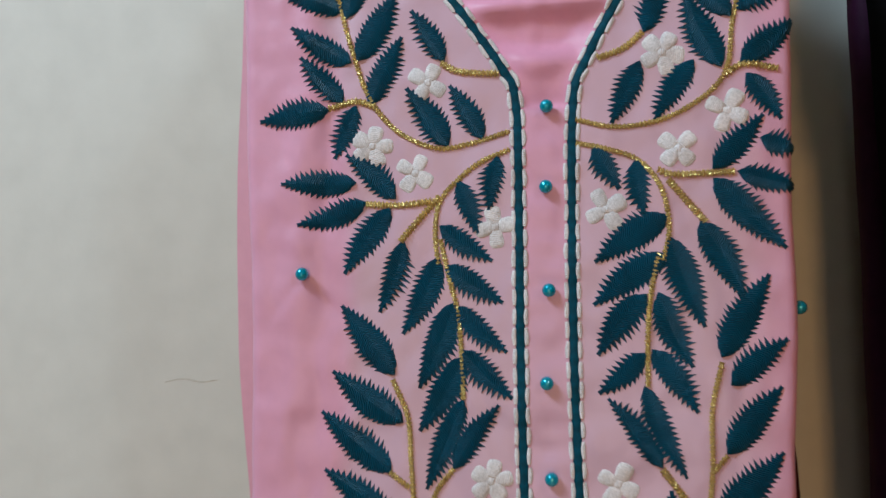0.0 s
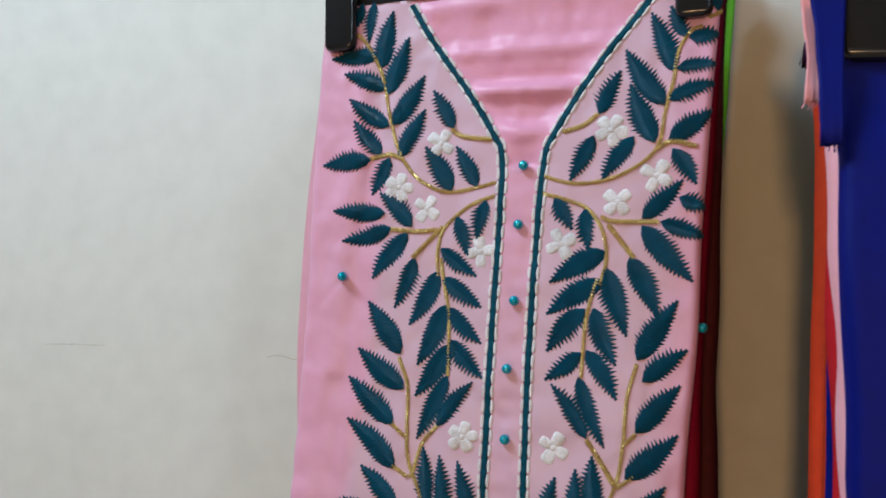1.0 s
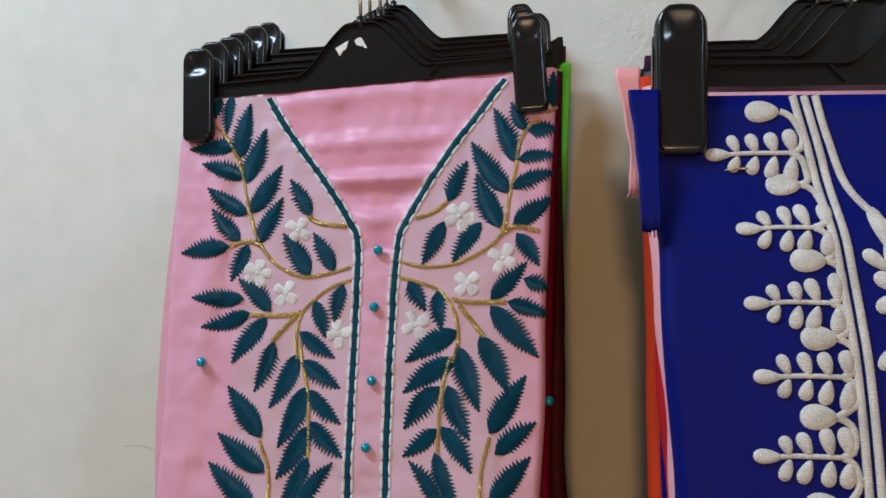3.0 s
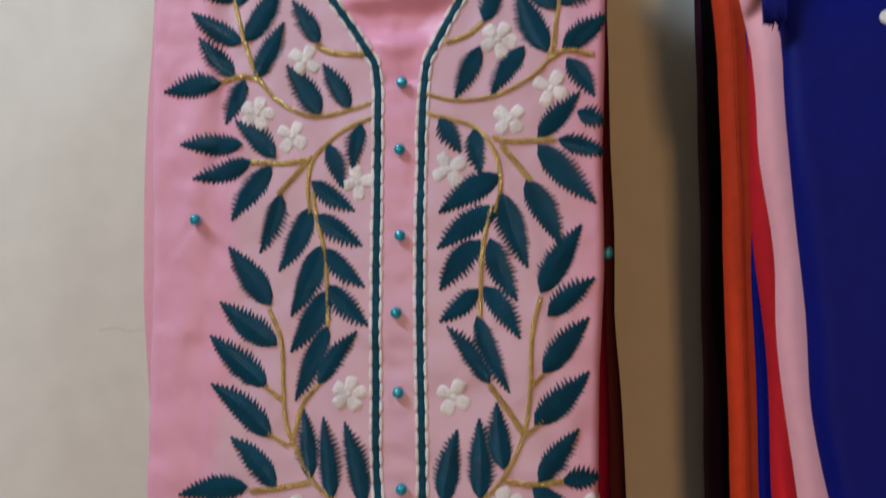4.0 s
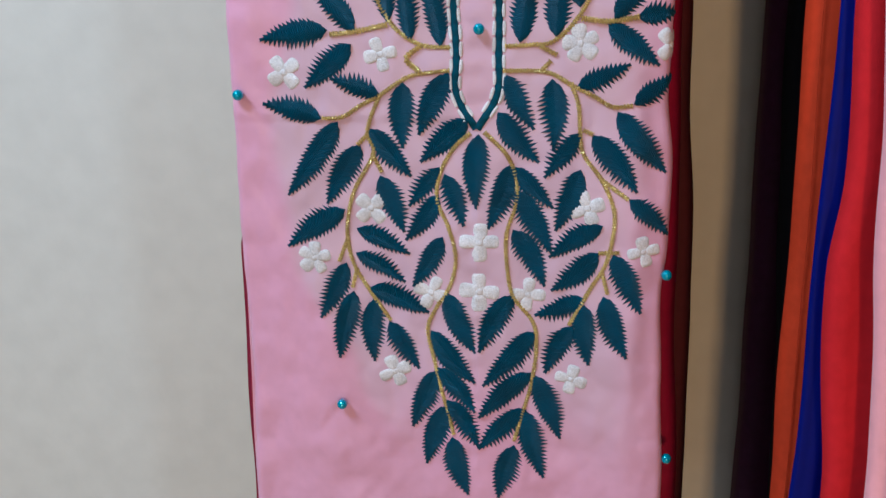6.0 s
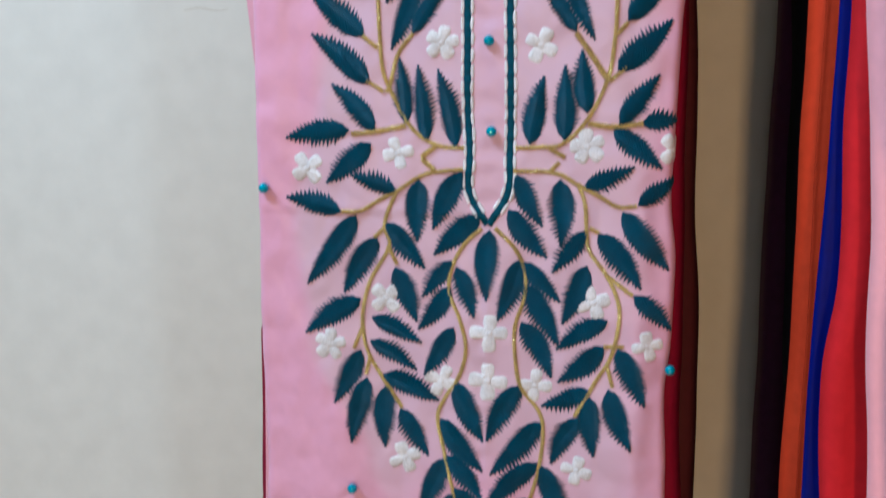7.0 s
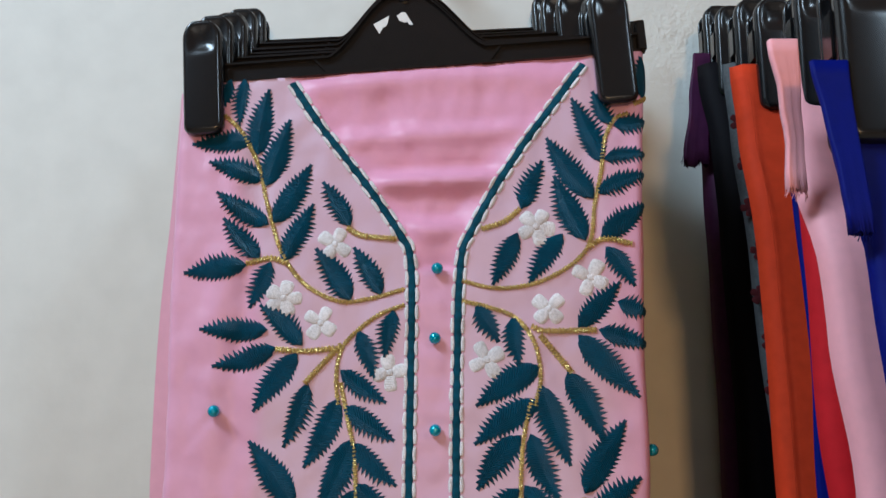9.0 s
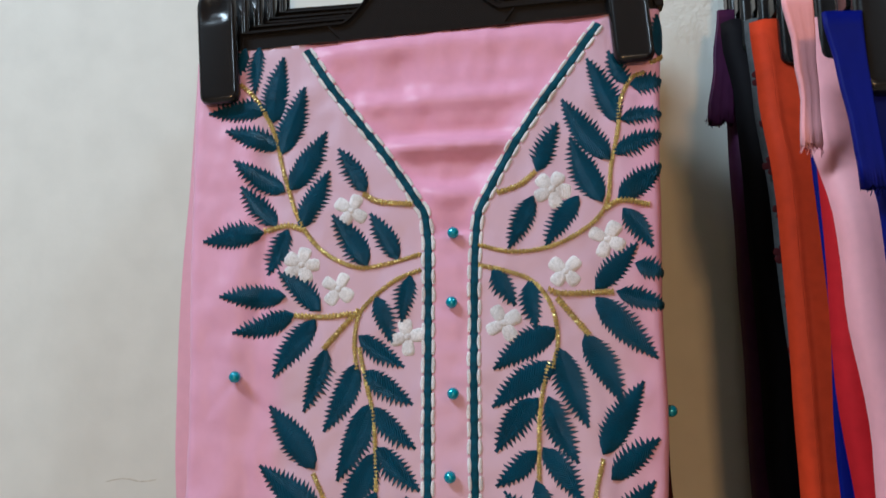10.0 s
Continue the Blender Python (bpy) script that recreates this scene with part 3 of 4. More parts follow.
TRIM_L = [(-106, 486), (-84, 453), (-52, 412), (-26, 374), (-18, 352), (-17, 280), (-17, 204), (-16, 130), (-15, 80), (-13, 50), (-13, 20), (1, -5)]
TRIM_R = [(103, 501), (50, 425), (24, 378), (16, 354), (14, 280), (14, 204), (15, 150), (17, 80), (17, 50), (16, 20), (2, -5)]
for trim in (TRIM_L, TRIM_R):
    pts = [(x / 1000, Z0 + z / 1000) for x, z in trim]
    piping = part("piping", local(cord_mesh(pts, 0.0028, 0.0002, on_cloth, flat=0.35), dress), M_PIPING, dress, "dark teal corded piping")
    line = smooth_line(pts, 0.001)
    for side in (-1, 1):
        bm = bmesh.new()
        uv = bm.loops.layers.uv.new("UVMap")
        start, run = 0, 0.0
        for i in range(1, len(line)):
            run += (line[i] - line[i - 1]).length
            if run > 0.0112:
                seg = line[start:i - 1]
                if len(seg) > 4:
                    off = []
                    for k in (0, len(seg) // 2, len(seg) - 1):
                        t = (seg[min(k + 1, len(seg) - 1)] - seg[max(k - 1, 0)]).normalized()
                        off.append(seg[k] + Vector((-t.y, t.x)) * side * (0.0034 + random.uniform(-0.0004, 0.0004)))
                    one = cord_mesh(off, 0.0015, 0.0001, on_cloth, 0.0012, 0.75, 0.0, True)
                    tmp = bpy.data.meshes.new("tmp")
                    one.to_mesh(tmp)
                    one.free()
                    bm.from_mesh(tmp)
                    bpy.data.meshes.remove(tmp)
                start, run = i, 0.0
        part("running_stitch", local(bm, dress), M_WHITE, dress, "white running stitch beside the piping")

bead_bm = bmesh.new()
bmesh.ops.create_uvsphere(bead_bm, u_segments=20, v_segments=12, radius=0.0041)
bead_mesh = None
for x, z in ((0, 350), (-1, 302), (0, 241), (-2, 187), (0, 132), (3, 66), (-147, 252), (148, 230), (-173, 19), (-104, -224), (141, -113), (151, -265)):
    p = on_cloth(x / 1000, Z0 + z / 1000, 0.0035) - dress.location
    if bead_mesh is None:
        ob = part("bead", bead_bm, M_BEAD, dress, "shiny blue pearl bead")
        bead_mesh = ob.data
    else:
        ob = new("bead", bead_mesh)
        ob.parent = dress
        tagged(ob, "shiny blue pearl bead")
    ob.location = p


# ---- clip hangers ----
def plate(outline, y0, y1, bevel=0.0):
    bm = bmesh.new()
    f = bm.faces.new([bm.verts.new((x, y0, z)) for x, z in outline])
    ext = bmesh.ops.extrude_face_region(bm, geom=[f])
    for v in ext["geom"]:
        if isinstance(v, bmesh.types.BMVert):
            v.co.y = y1
    if bevel:
        bmesh.ops.bevel(bm, geom=bm.edges[:], offset=bevel, segments=2, affect="EDGES")
    return bm


def jaw_mesh(front):
    """One jaw of a clip: a long rounded plate with a hollow for the thumb and a raised rim."""
    w, z0, z1 = 0.0285, -0.041, 0.046
    bm = bmesh.new()
    nx, nz = 16, 44
    side = -1 if front else 1
    outer, inner_ = [], []
    for j in range(nz + 1):
        z = z0 + (z1 - z0) * j / nz
        r = 0.0075
        e = w / 2
        for zc, s in ((z1 - r * 1.75, 1), (z0 + r, -1)):
            rr = r * 1.75 if s > 0 else r
            if (z - zc) * s > 0:
                e = w / 2 - rr + math.sqrt(max(0, rr * rr - (z - zc) ** 2))
        ro, ri = [], []
        for i in range(nx + 1):
            u = -1 + 2 * i / nx
            x = u * e
            edge = min(1, (e - abs(x)) / 0.003, (z - z0) / 0.003 + 0.02, (z1 - z) / 0.003 + 0.02)
            rim = math.sqrt(max(0, 1 - (1 - max(0, edge)) ** 2))
            y = 0.0105 + 0.0042 * rim - 0.0005 * (x / 0.014) ** 2
            hol = math.exp(-((x / 0.0085) ** 4 + ((z - 0.031) / 0.0095) ** 4))
            y -= 0.0022 * hol * (0.4 + 0.6 * max(0, min(1, (0.043 - z) / 0.014)))
            ro.append(bm.verts.new((x, side * y, z)))
            ri.append(bm.verts.new((x, side * (y - 0.004 - 0.0035 * rim + 0.001), z)))
        outer.append(ro)
        inner_.append(ri)
    for g in (outer, inner_):
        for a, b in zip(g, g[1:]):
            for i in range(nx):
                bm.faces.new((a[i], a[i + 1], b[i + 1], b[i]))
    for j in range(nz):
        for i in (0, nx):
            bm.faces.new((outer[j][i], outer[j + 1][i], inner_[j + 1][i], inner_[j][i]))
    for j in (0, nz):
        for i in range(nx):
            bm.faces.new((outer[j][i], outer[j][i + 1], inner_[j][i + 1], inner_[j][i]))
    return bm


def tube(points, r, seg=8):
    bm = bmesh.new()
    prev = None
    pts = [Vector(p) for p in points]
    for i, p in enumerate(pts):
        t = (pts[min(i + 1, len(pts) - 1)] - pts[max(i - 1, 0)]).normalized()
        a = t.orthogonal().normalized() if abs(t.y) > 0.9 else t.cross(Vector((0, 1, 0))).normalized()
        b = t.cross(a)
        row = [bm.verts.new(p + r * (a * math.cos(2 * math.pi * k / seg) + b * math.sin(2 * math.pi * k / seg))) for k in range(seg)]
        if prev:
            for k in range(seg):
                bm.faces.new((prev[k], prev[(k + 1) % seg], row[(k + 1) % seg], row[k]))
        else:
            bm.faces.new(row)
        prev = row
    bm.faces.new(prev)
    return bm




def hanger_top(x):
    """Height of the hanger's upper edge over its lower edge."""
    a = abs(x)
    k = max(0, min(1, (0.057 - a) / 0.044))
    return 0.0155 + 0.043 * (0.45 * k + 0.55 * k * k * (3 - 2 * k)) - 0.09 * min(a, 0.02) ** 2 / 0.02


def make_hanger(label, group):
    """Origin at the middle of the bar's lower edge."""
    h = empty("clip_hanger", label, "hanger", (0, 0, 0), group)
    xs = [-0.158 + 0.326 * i / 120 for i in range(121)]
    outline = [(x, 0.0) for x in xs] + [(x, hanger_top(x)) for x in reversed(xs)]
    part("web", plate(outline, -0.0012, 0.0012), M_BLACK, h, smooth=False)
    bm = bmesh.new()
    for edge in ([(x, hanger_top(x)) for x in xs], [(x, 0.0009) for x in xs]):
        prev = None
        for x, z in edge:
            row = [bm.verts.new((x, y, z + dz)) for y, dz in ((-0.0045, -0.0009), (-0.0045, 0.0007), (-0.003, 0.0011), (0.003, 0.0011), (0.0045, 0.0007), (0.0045, -0.0009))]
            if prev:
                for k in range(6):
                    bm.faces.new((prev[k], prev[(k + 1) % 6], row[(k + 1) % 6], row[k]))
            prev = row
    part("rim", bm, M_BLACK, h, smooth=False)
    for s in (-1, 1):
        xe = 0.1695 if s > 0 else -0.159
        part("end_stop", slab(xe - 0.003, xe + 0.003, -0.0055, 0.0055, 0.001, 0.0235, 0.0006), M_BLACK, h, smooth=False)
        rib = slab(-0.0007, 0.0007, -0.0035, 0, -0.009, 0.009)
        bmesh.ops.rotate(rib, verts=rib.verts, cent=(0, 0, 0), matrix=Matrix.Rotation(radians(s * 40), 3, "Y"))
        bmesh.ops.translate(rib, verts=rib.verts, vec=(s * 0.064, 0, 0.0085))
        part("rib", rib, M_BLACK, h, smooth=False)
        clip = part("clip", jaw_mesh(True), M_BLACK, h, "glossy black plastic clip")
        clip.location = (s * 0.147, 0, 0)
        back = part("back_jaw", jaw_mesh(False), M_BLACK, clip)
        part("saddle", slab(-0.010, 0.010, -0.007, 0.007, 0.002, 0.0215, 0.0012), M_BLACK, clip)
        part("spring", tube([(-0.009, 0.0, 0.030), (-0.004, -0.005, 0.030), (0.004, 0.005, 0.030), (0.009, 0.0, 0.030)], 0.0011), M_STEEL, clip, "steel clip spring")
    part("collar", tube([(0, 0, 0.054), (0, 0, 0.065)], 0.0038, 14), M_BLACK, h)
    pts = [(0, 0, 0.06), (0, 0, 0.092)]
    for k in range(15):
        a = radians(-60 + 255 * k / 14)
        pts.append((0.016 * math.cos(a) - 0.002, 0, 0.122 + 0.016 * math.sin(a)))
    part("hook", tube(pts, 0.0016), M_STEEL, h, "bent steel wire hook")
    return h


# each hanger: middle of the bar, tilt
NEAR = "clip hangers on the near arm"
FAR = "clip hangers on the far arm"
front_hanger = make_hanger("black plastic clip hanger with torn sticker remains", NEAR)
front_hanger.matrix_world = pose(-0.0225, 0.0035, 1.4975, 0, -4.7, 0)
for pts in ([(-0.0235, 0.0375), (-0.0115, 0.0435), (-0.0130, 0.0375), (-0.0145, 0.0350), (-0.0165, 0.0345), (-0.0195, 0.0295), (-0.0215, 0.0335)], [(-0.006, 0.0430), (-0.002, 0.0455), (0.0005, 0.0450), (0.0055, 0.0350), (0.0025, 0.0352), (0.0015, 0.0375), (-0.0005, 0.0370), (-0.0045, 0.0390)]):
    part("sticker_scrap", plate(pts, -0.0016, -0.0013), M_STICKER, front_hanger, "torn scrap of white sticker", smooth=False)
SLOPE = 0.5
for y, dx, tilt in ((0.034, 0.000, -3.8), (0.066, 0.002, -3.4), (0.125, -0.012, -3.6), (0.190, -0.020, -2.8), (0.245, -0.024, -3.0)):
    o = make_hanger("black plastic clip hanger hung close behind another", NEAR) if y == 0.034 else copy_thing(second, Matrix())
    second = o
    o.matrix_world = pose(-0.0225 + dx, y, 1.4965 + 0.52 * y, 0, tilt, 0)

far_rows = ((-0.158, 0.409, 1.433), (-0.078, 0.385, 1.472), (0.016, 0.391, 1.511), (0.078, 0.395, 1.541), (0.162, 0.403, 1.576), (0.216, 0.407, 1.606))
for i, (y, x, z) in enumerate(far_rows):
    o = copy_thing(second, Matrix())
    tagged(o, "black plastic clip hanger on the sloping wall arm", "hanger", FAR)
    o.matrix_world = pose(x, y, z, 0, 0.6 * math.sin(i * 2.1), 0) @ Matrix.Scale(1.2 if i == 0 else 1.0, 4)


def wall_arm(x, y_end, z_end, label):
    """A sloping tube with a wall plate and a turned-up end."""
    arm = empty("display_arm", label, "display arm", (x, WALL_Y, z_end + SLOPE * (WALL_Y - y_end)))
    z1 = SLOPE * (y_end - WALL_Y)
    part("tube", tube([(0, -0.004, 0), (0, y_end - WALL_Y, z1), (0, y_end - WALL_Y - 0.012, z1 + 0.012)], 0.008, 14), M_STEEL, arm)
    part("wall_plate", slab(-0.02, 0.02, -0.004, 0, -0.045, 0.045, 0.0015), M_STEEL, arm)


wall_arm(-0.0285, -0.03, 1.607, "sloping steel display arm screwed to the wall")
wall_arm(0.385, -0.19, 1.535, "sloping steel display arm screwed to the wall")


# ---- cloth hanging behind and beside ----
def hung_cloth(left, right, y, z0, z1, thick, waves, seed, cols=36, step=0.0125, ragged=0.0):
    """y: a number, or rows (z, y). A folded length of cloth: front and back sheets joined by rounded side folds, with soft vertical waves."""
    bm = bmesh.new()
    rd = random.Random(seed)
    if not isinstance(y, list):
        y = [(z0, y), (z1, y)]
    n = max(4, int((z0 - z1) / step))
    rows = []
    for j in range(n + 1):
        z = z0 + (z1 - z0) * j / n
        k = min(1, 0.25 + (z0 - z) / 0.3)
        xa, xb, yc = lerp(left, z), lerp(right, z), lerp(y, z)
        xa += 0.0022 * noise.noise((seed, z * 11, 0)) * k
        xb += 0.0022 * noise.noise((seed, z * 11, 7)) * k
        t = thick * (0.55 + 0.45 * k)
        row = []
        for i in range(cols):
            u = i / (cols - 1)
            x = xa + (xb - xa) * u
            w = waves * k * (math.sin(u * 17 + seed + z * 1.5) + 0.6 * math.sin(u * 41 + seed * 2 - z * 3) + 1.2 * noise.noise((u * 6, z * 3, seed)))
            pinch = math.sqrt(max(0.0, 1 - (1 - min(1, min(u, 1 - u) / 0.035)) ** 2))
            row.append((x, yc + w * 0.5 - t / 2 * pinch, yc + w * 0.5 + t / 2 * pinch))
        zz = [z - (ragged * rd.random() if j == n else 0) for _ in range(cols)]
        loop = [bm.verts.new((x, a, q)) for (x, a, b), q in zip(row, zz)] + [bm.verts.new((x, b, q)) for (x, a, b), q in list(zip(row, zz))[-2:0:-1]]
        rows.append(loop)
    m = len(rows[0])
    for ra, rb in zip(rows, rows[1:]):
        for i in range(m):
            bm.faces.new((ra[i], ra[(i + 1) % m], rb[(i + 1) % m], rb[i]))
    bm.faces.new(rows[0])
    bm.faces.new(list(reversed(rows[-1])))
    return bm


def frayed(x0, x1, y, z, count, seed):
    """Loose threads hanging from a torn edge."""
    rd = random.Random(seed)
    bm = bmesh.new()
    for _ in range(count):
        x, ln = rd.uniform(x0, x1), rd.uniform(0.002, 0.008)
        dx = rd.uniform(-0.004, 0.003)
        one = tube([(x, y, z + 0.002), (x + dx * 0.4, y - 0.001, z - ln * 0.5), (x + dx, y + rd.uniform(-0.002, 0.002), z - ln)], 0.00028, 4)
        tmp = bpy.data.meshes.new("tmp")
        one.to_mesh(tmp)
        one.free()
        bm.from_mesh(tmp)
        bpy.data.meshes.remove(tmp)
    return bm


def garment(name, label, mat, group, left, right, y, z0, z1=0.45, thick=0.018, waves=0.004, seed=1.0, cols=40):
    g = empty(name, label, "dress", (0.5 * (left[0][1] + right[0][1]), y[0][1] if isinstance(y, list) else y, z0), group)
    part("cloth", local(hung_cloth(left, right, y, z0, z1, thick, waves, seed, cols), g), mat, g)
    return g


NEAR_G = "dress pieces hanging on the near arm"
FAR_G = "dress pieces hanging on the far arm"
crimson = garment("dress_piece", "crimson silk dress piece hanging behind the pink one", M_CRIMSON, NEAR_G,
                  [(1.52, -0.150), (1.0, -0.165), (0.96, -0.176), (0.92, -0.190), (0.886, -0.195), (0.743, -0.197), (0.45, -0.199)], [(1.51, 0.148), (1.2, 0.146), (1.048, 0.150), (0.873, 0.157), (0.683, 0.167), (0.45, 0.170)], 0.045, 1.520, seed=1.3, waves=0.0025, thick=0.012)
maroon = garment("dress_piece", "dark maroon cotton dress piece in the middle of the stack", M_MAROON, NEAR_G,
                 [(1.5, -0.14), (0.45, -0.16)], [(1.51, 0.150), (1.2, 0.156), (1.04, 0.165), (0.856, 0.177), (0.653, 0.182), (0.45, 0.184)], 0.095, 1.543, seed=2.2, waves=0.003, thick=0.016)
garment("dress_piece", "bright parrot green silk stole folded short in the stack", M_GREEN, NEAR_G,
        [(1.5, 0.02), (0.45, 0.02)], [(1.575, 0.157), (1.47, 0.155), (1.36, 0.151), (1.2, 0.144), (0.45, 0.14)], 0.165, 1.578, 1.18, seed=3.1, waves=0.003, thick=0.018)
garment("dress_piece", "black cotton dress piece deep in the stack", M_NIGHT, NEAR_G,
        [(1.5, -0.13), (0.45, -0.14)], [(1.56, 0.144), (0.45, 0.140)], 0.130, 1.557, seed=4.4, waves=0.003, thick=0.018)
# Added unseen cloth: stops lamp light leaking through the hangers onto the wall.
garment("dress_piece", "unseen dark maroon cloth added to block light behind the stack", M_MAROON, NEAR_G,
        [(1.5, -0.13), (0.45, -0.14)], [(1.62, 0.150), (1.3, 0.152), (0.45, 0.148)], 0.235, 1.626, seed=4.9, waves=0.003, thick=0.020)
BLUE_LEFT = [(1.425, 0.208), (1.307, 0.217), (1.161, 0.226), (1.0, 0.251), (0.7, 0.272), (0.45, 0.277)]
BLUE_Y = [(1.426, -0.160), (1.375, -0.163), (1.32, -0.178), (1.25, -0.184), (0.45, -0.186)]
blue = garment("dress_piece", "royal blue georgette dress piece with cream floral embroidery", M_ROYAL, FAR_G,
               BLUE_LEFT, [(1.44, 0.545), (0.45, 0.55)], BLUE_Y, 1.426, seed=5.2, waves=0.0016, thick=0.016, cols=80)
part("side_flap", local(hung_cloth([(1.426, 0.198), (1.395, 0.202), (1.36, 0.205), (1.333, 0.207)], [(1.426, 0.2185), (1.395, 0.218), (1.36, 0.218), (1.333, 0.2185)], [(1.427, -0.174), (1.334, -0.186)], 1.427, 1.334, 0.007, 0.0002, 6.0, 20, 0.008, 0.004), blue), M_ROYAL, blue)
part("loose_threads", local(frayed(0.2085, 0.2175, -0.186, 1.335, 14, 3), blue), M_ROYAL, blue)
pink2 = garment("dress_piece", "plain light pink cotton dress piece with a hanging flap", M_PINK_B, FAR_G,
                [(1.457, 0.213), (1.374, 0.214), (1.29, 0.219), (1.2, 0.227), (1.0, 0.245), (0.8, 0.259), (0.45, 0.266)], [(1.47, 0.54), (0.45, 0.55)], [(1.457, -0.083), (1.40, -0.088), (1.33, -0.115), (0.45, -0.118)], 1.462, seed=7.1, waves=0.004, thick=0.020)
part("side_flap", local(hung_cloth([(1.457, 0.191), (1.425, 0.198), (1.40, 0.2025), (1.374, 0.2015)], [(1.457, 0.2085), (1.425, 0.2095), (1.40, 0.212), (1.374, 0.2135)], [(1.458, -0.132), (1.376, -0.116)], 1.458, 1.376, 0.010, 0.0003, 8.0, 20, 0.008, 0.005), pink2), M_PINK_B, pink2)
part("loose_threads", local(frayed(0.2025, 0.2125, -0.117, 1.375, 22, 4), pink2), M_PINK_B, pink2)
red = garment("dress_piece", "bright red cotton dress piece between pink and orange ones", M_RED, FAR_G,
              [(1.47, 0.226), (1.385, 0.2225), (1.30, 0.2225), (1.09, 0.232), (0.98, 0.237), (0.918, 0.231), (0.764, 0.244), (0.45, 0.25)], [(1.47, 0.53), (0.45, 0.54)], [(1.468, -0.071), (1.38, -0.074), (1.30, -0.078), (0.45, -0.078)], 1.464, seed=9.6, waves=0.004, thick=0.016)
part("blue_lining", local(hung_cloth([(1.46, 0.223), (1.39, 0.2255), (1.33, 0.2275), (1.27, 0.2285), (1.2, 0.228), (1.1, 0.229), (0.9, 0.230), (0.75, 0.230), (0.45, 0.232)], [(1.46, 0.26), (0.45, 0.28)], -0.058, 1.462, 0.45, 0.006, 0.002, 10.3, 14), red), M_ROYAL, red, "thin royal blue lining")
orange = garment("dress_piece", "orange-red cotton dress piece with a stitched side hem", M_ORANGE, FAR_G,
                 [(1.503, 0.2125), (1.45, 0.2145), (1.347, 0.2195), (1.25, 0.222), (1.09, 0.224), (0.90, 0.229), (0.715, 0.232), (0.45, 0.235)], [(1.49, 0.53), (0.45, 0.54)], [(1.504, 0.017), (1.46, 0.013), (1.39, 0.0), (0.45, 0.0)], 1.506, seed=11.4, waves=0.003, thick=0.022)
hem = []
for k in range(60):
    z = 1.488 - 0.0145 * k
    x = lerp([(1.503, 0.2125), (1.45, 0.2145), (1.347, 0.2195), (1.25, 0.222), (1.09, 0.224), (0.90, 0.229), (0.715, 0.232), (0.45, 0.235)], z) + 0.0085
    hem.append((x, lerp([(1.504, 0.017), (1.46, 0.013), (1.39, 0.0), (0.45, 0.0)], z) - 0.0112, z))
part("hem_seam", local(tube(hem, 0.0004, 6), orange), M_ORANGE, orange, "stitched seam along the hem")
grey = garment("dress_piece", "grey cotton dress piece with a dark red print", M_GREY, FAR_G,
        [(1.53, 0.225), (1.47, 0.2275), (1.37, 0.2345), (1.2, 0.246), (0.45, 0.262)], [(1.5, 0.53), (0.45, 0.54)], [(1.531, 0.078), (1.48, 0.076), (1.40, 0.070), (0.45, 0.070)], 1.535, seed=12.7, waves=0.003, thick=0.014)
for i in range(9):
    z = 1.48 - 0.034 * i
    part("print", local(flower_mesh(lerp([(1.53, 0.2285), (1.47, 0.231), (1.37, 0.238), (1.2, 0.250)], z) + 0.003 * (i % 2), z, 0.0075, 5, i, lambda x, q, h: Vector((x, 0.0615 - 0.4 * h, q)), rnd), grey), M_MAROON, grey, "dark red printed flower")
garment("dress_piece", "black cotton dress piece hanging in full folds", M_NIGHT, FAR_G,
        [(1.555, 0.227), (1.494, 0.2345), (1.2, 0.2405), (1.08, 0.248), (0.62, 0.270), (0.45, 0.275)], [(1.5, 0.53), (0.45, 0.54)], [(1.556, 0.163), (1.51, 0.160), (1.42, 0.150), (0.45, 0.150)], 1.570, seed=13.1, waves=0.004, thick=0.028)
purple = garment("dress_piece", "dark purple silk dress piece with a frayed flap", M_PURPLE, FAR_G,
                 [(1.60, 0.238), (1.474, 0.241), (1.2, 0.244), (0.56, 0.252), (0.45, 0.254)], [(1.55, 0.53), (0.45, 0.54)], 0.220, 1.600, seed=14.8, waves=0.004, thick=0.030)
part("side_flap", local(hung_cloth([(1.60, 0.234), (1.55, 0.228), (1.497, 0.220)], [(1.60, 0.250), (1.497, 0.245)], 0.204, 1.600, 1.498, 0.010, 0.0003, 15.0, 20, 0.008, 0.010), purple), M_PURPLE, purple)
part("loose_threads", local(frayed(0.220, 0.242, 0.204, 1.497, 16, 5), purple), M_PURPLE, purple)


# ---- cream embroidery on the blue dress piece ----
def on_blue(x, z, lift=0.0):
    xa = lerp(BLUE_LEFT, z)
    u = (x - xa) / (0.548 - xa)
    k = min(1, 0.25 + (1.426 - z) / 0.3)
    w = 0.0016 * k * (math.sin(u * 17 + 5.2 + z * 1.5) + 0.6 * math.sin(u * 41 + 10.4 - z * 3) + 1.2 * noise.noise((u * 6, z * 3, 5.2)))
    return Vector((x, lerp(BLUE_Y, z) + w * 0.5 - 0.008 * (0.55 + 0.45 * k) - 0.0006 - lift, z))


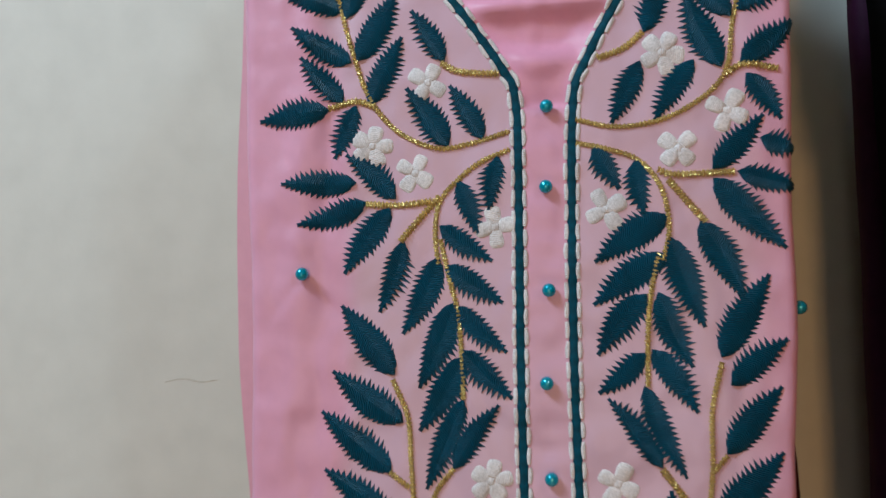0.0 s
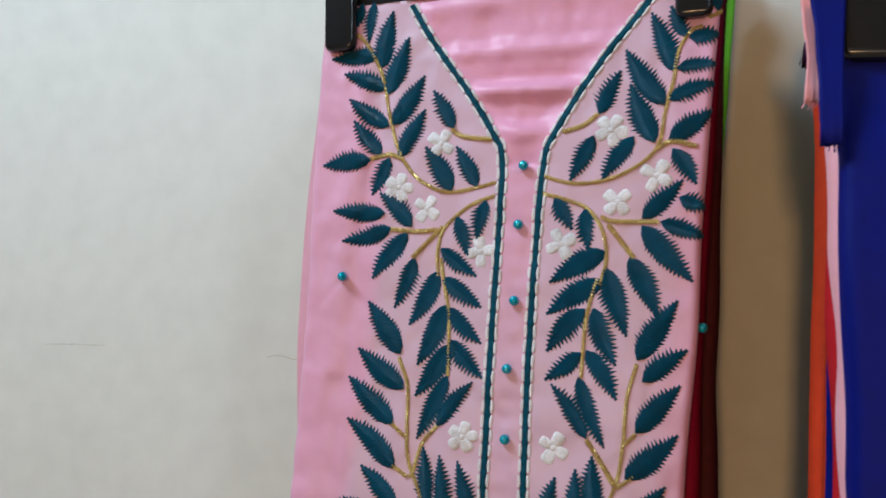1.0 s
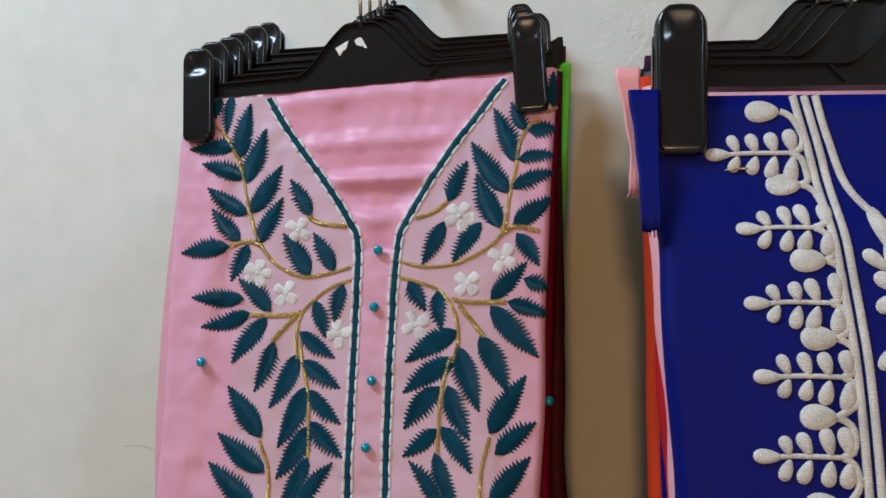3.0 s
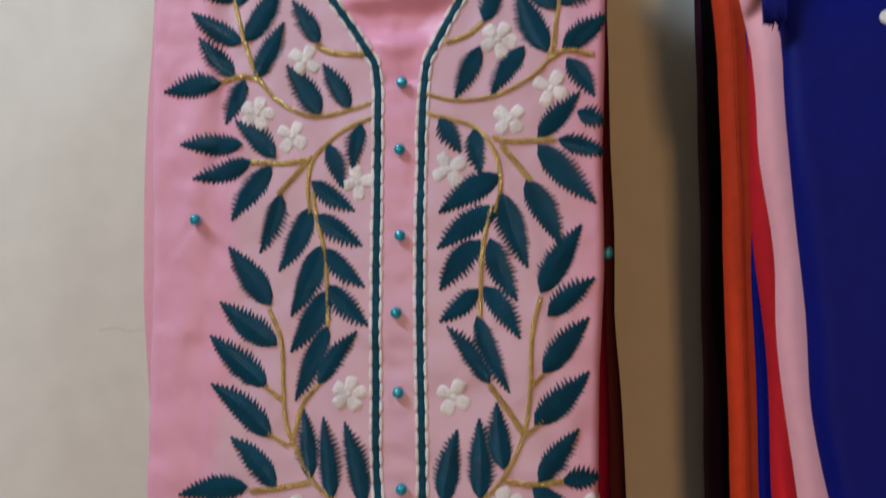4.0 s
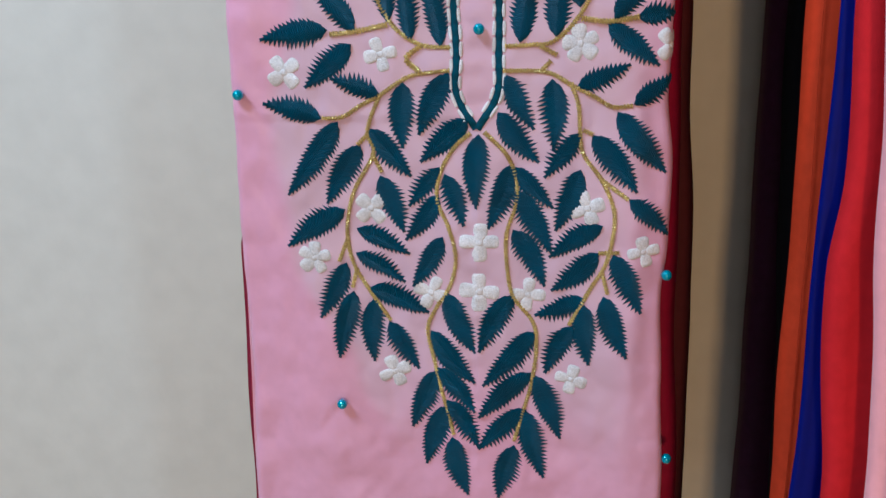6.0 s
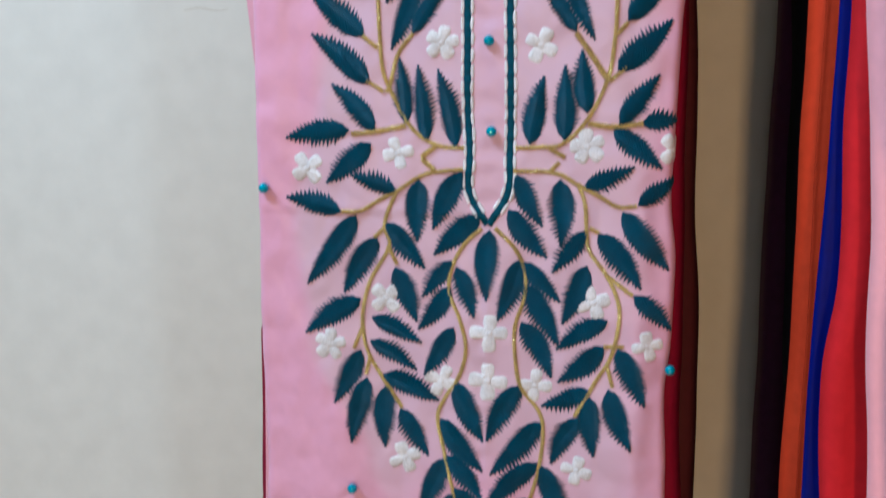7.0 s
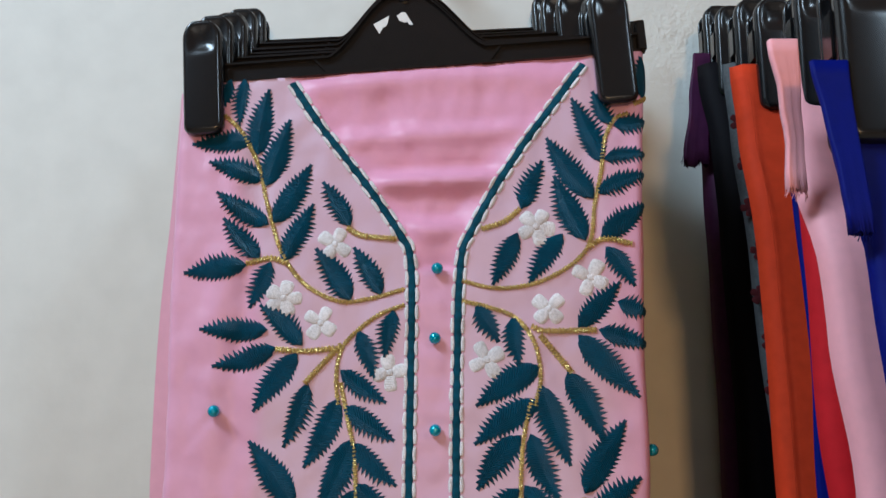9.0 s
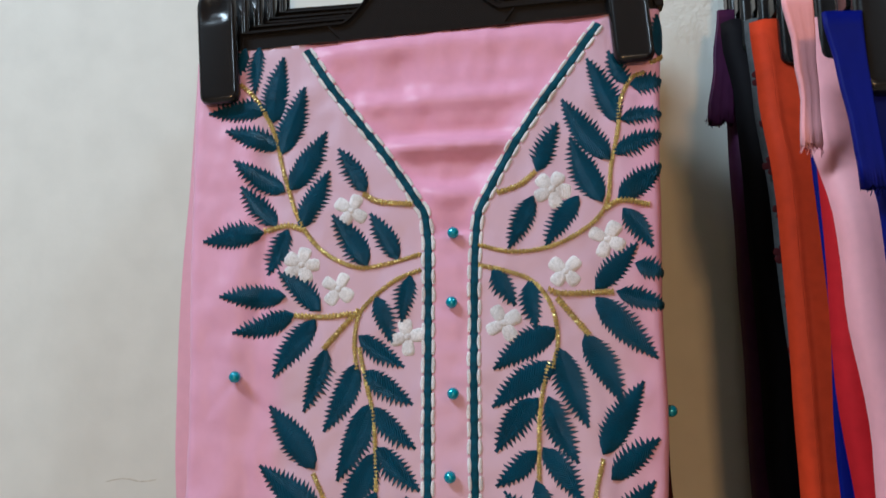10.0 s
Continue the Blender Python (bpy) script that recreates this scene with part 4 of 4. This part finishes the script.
def pad(cx, cz, ra, rb, ang, height=0.0022, taper=0.36):
    """A padded oval of satin stitch."""
    bm = bmesh.new()
    uv = bm.loops.layers.uv.new("UVMap")
    ca, sa = math.cos(ang), math.sin(ang)
    rings, info = [], {}
    for k, hh in ((1, 0.0), (0.88, 0.6), (0.5, 0.95), (0.0, 1.0)):
        ring = []
        for i in range(18 if k else 1):
            t = 2 * math.pi * i / 18
            ua, ub = ra * k * math.cos(t), rb * k * math.sin(t) * (1 + taper * math.cos(t))
            v = bm.verts.new(on_blue(cx + ua * ca - ub * sa, cz + ua * sa + ub * ca, height * hh))
            info[v] = (ua, ub)
            ring.append(v)
        rings.append(ring)
    for a, b in zip(rings, rings[1:]):
        for i in range(18):
            f = bm.faces.new((a[i], a[(i + 1) % 18]) + ((b[(i + 1) % 18], b[i]) if len(b) > 1 else (b[0],)))
            for lp in f.loops:
                lp[uv].uv = info[lp.vert]
    return bm


SPRIG_Z = [(385, 249, 301), (334, 265, 311), (287, 268, 318), (243, 272, 322), (197, 271, 320), (147, 272, 321), (98, 275, 323), (49, 277, 326), (0, 280, 329), (-49, 283, 332)]
CENTRE, COLUMN = 0.416, 0.365


def blue_part(name, bm):
    part(name, local(bm, blue), M_CREAM, blue)


for flip in (0, 1):
    def mx(x):
        return 2 * CENTRE - x if flip else x
    for i, (z, xt, xb) in enumerate(SPRIG_Z):
        xt, xb, zz = mx(xt / 1000), mx(xb / 1000), Z0 + z / 1000
        sgn = -1 if flip else 1
        blue_part("sprig_stem", cord_mesh([(xt + 0.012 * sgn, zz), ((xt + xb) / 2, zz + 0.001), (xb, zz + 0.001)], 0.0015, 0.0, on_blue, 0.003, 0.8))
        blue_part("sprig_tip", pad(xt + 0.0065 * sgn, zz, 0.0082, 0.0042, 0 if flip else math.pi))
        for k in range(4):
            px = xt + sgn * (0.0195 + 0.0112 * k)
            for up in (1, -1):
                sz = (0.0062 + 0.0008 * k) * (1.0 + 0.08 * math.sin(5.1 * k + 2.3 * i + up))
                an = math.atan2(up, -sgn * (0.45 - 0.09 * k + 0.10 * math.sin(3.1 * k + i)))
                blue_part("sprig_leaf", pad(px + (sz + 0.0012) * math.cos(an), zz + (sz + 0.0012) * math.sin(an), sz, 0.0036 + 0.0003 * k, an))
        rise = (0.0295, 0.0305, 0.0270, 0.0235)[min(i, 3)]
        ox = xb - (0.0175, 0.0165, 0.0130, 0.0135)[min(i, 3)] * sgn
        blue_part("oval", pad(ox, zz + rise, 0.0108, 0.0074, 0 if flip else math.pi, taper=0.22))
        # a rope that swings out between each sprig and the ovals above and below it
        tip = ox + 0.0110 * sgn
        blue_part("scallop", cord_mesh([(tip, zz + rise), (tip + 0.007 * sgn, zz + rise - 0.004), (xb + 0.0068 * sgn, zz + 0.012), (xb + 0.005 * sgn, zz + 0.004), (xb - 0.001 * sgn, zz + 0.001)], 0.0022, 0.0, on_blue, 0.003, 0.7))
        if i + 1 < len(SPRIG_Z):
            low, xn = Z0 + SPRIG_Z[i + 1][0] / 1000, mx(SPRIG_Z[i + 1][2] / 1000)
            low += (0.0295, 0.0305, 0.0270, 0.0235)[min(i + 1, 3)]
            xn += (-0.0175, -0.0165, -0.0130, -0.0135)[min(i + 1, 3)] * sgn + 0.0110 * sgn
            blue_part("scallop", cord_mesh([(xb - 0.001 * sgn, zz + 0.001), (xb + 0.0055 * sgn, zz - 0.003), (xb + 0.008 * sgn, (zz + low) / 2 - 0.001), (xn + 0.004 * sgn, low + 0.003), (xn - 0.001 * sgn, low)], 0.0022, 0.0, on_blue, 0.003, 0.7))
    edge = [(303, 425), (312, 382), (321, 327), (327, 274), (331, 222), (334, 144), (337, 20), (340, -90)]
    for line in (edge, [(x + 7, z) for x, z in edge], [(317, 425), (323, 397), (333, 364), (351, 339), (378, 314), (414, 290)]):
        blue_part("border_cord", cord_mesh([(mx(x / 1000), Z0 + z / 1000) for x, z in line], 0.0025, 0.0, on_blue, 0.004, 0.7))
    for x, z, ra, rb, an in ((0.3490, 1.334, 0.0165, 0.0046, 1.87), (0.3445, 1.3145, 0.0095, 0.0042, 2.43), (0.3525, 1.3195, 0.0095, 0.0040, 1.40)):
        blue_part("stem_leaf", pad(mx(x), z, ra, rb, math.pi - an if flip else an))
    blue_part("flower_stem", cord_mesh([(mx(0.3525), 1.316), (mx(0.3560), 1.309), (mx(0.3615), 1.297)], 0.0022, 0.0, on_blue, 0.003, 0.7))
for i in range(6):
    z = Z0 + (295 - 72 * i) / 1000
    lean = (0.0035, -0.0015, -0.0035, -0.004, -0.005, -0.006)[i]
    for col in (COLUMN - lean, 2 * CENTRE - COLUMN + lean):
        for k in range(6):
            an = math.pi / 2 + k * math.pi / 3
            blue_part("petal", pad(col + 0.0118 * math.cos(an), z + 0.0118 * math.sin(an), 0.0100, 0.0050, an))
        blue_part("flower_knot", pad(col, z, 0.0042, 0.0042, 0.0, 0.0034, 0.0))
        blue_part("flower_stem", cord_mesh([(col, z - 0.021), (col + 0.001, z - 0.034), (col, z - 0.052)], 0.0034, 0.0, on_blue, 0.004, 0.7))
        for sgn in (-1, 1):
            blue_part("stem_leaf", pad(col + sgn * 0.0115, z - 0.037, 0.0120, 0.0046, -math.pi / 2 + sgn * 0.75))
bm = tube([on_blue(0.2595, 1.3745, 0.0012), on_blue(0.2665, 1.3752, 0.0018), on_blue(0.2735, 1.3756, 0.0012)], 0.0006, 6)
part("loose_stitch", local(bm, blue), M_GOLD, blue, "short stray gold stitch")
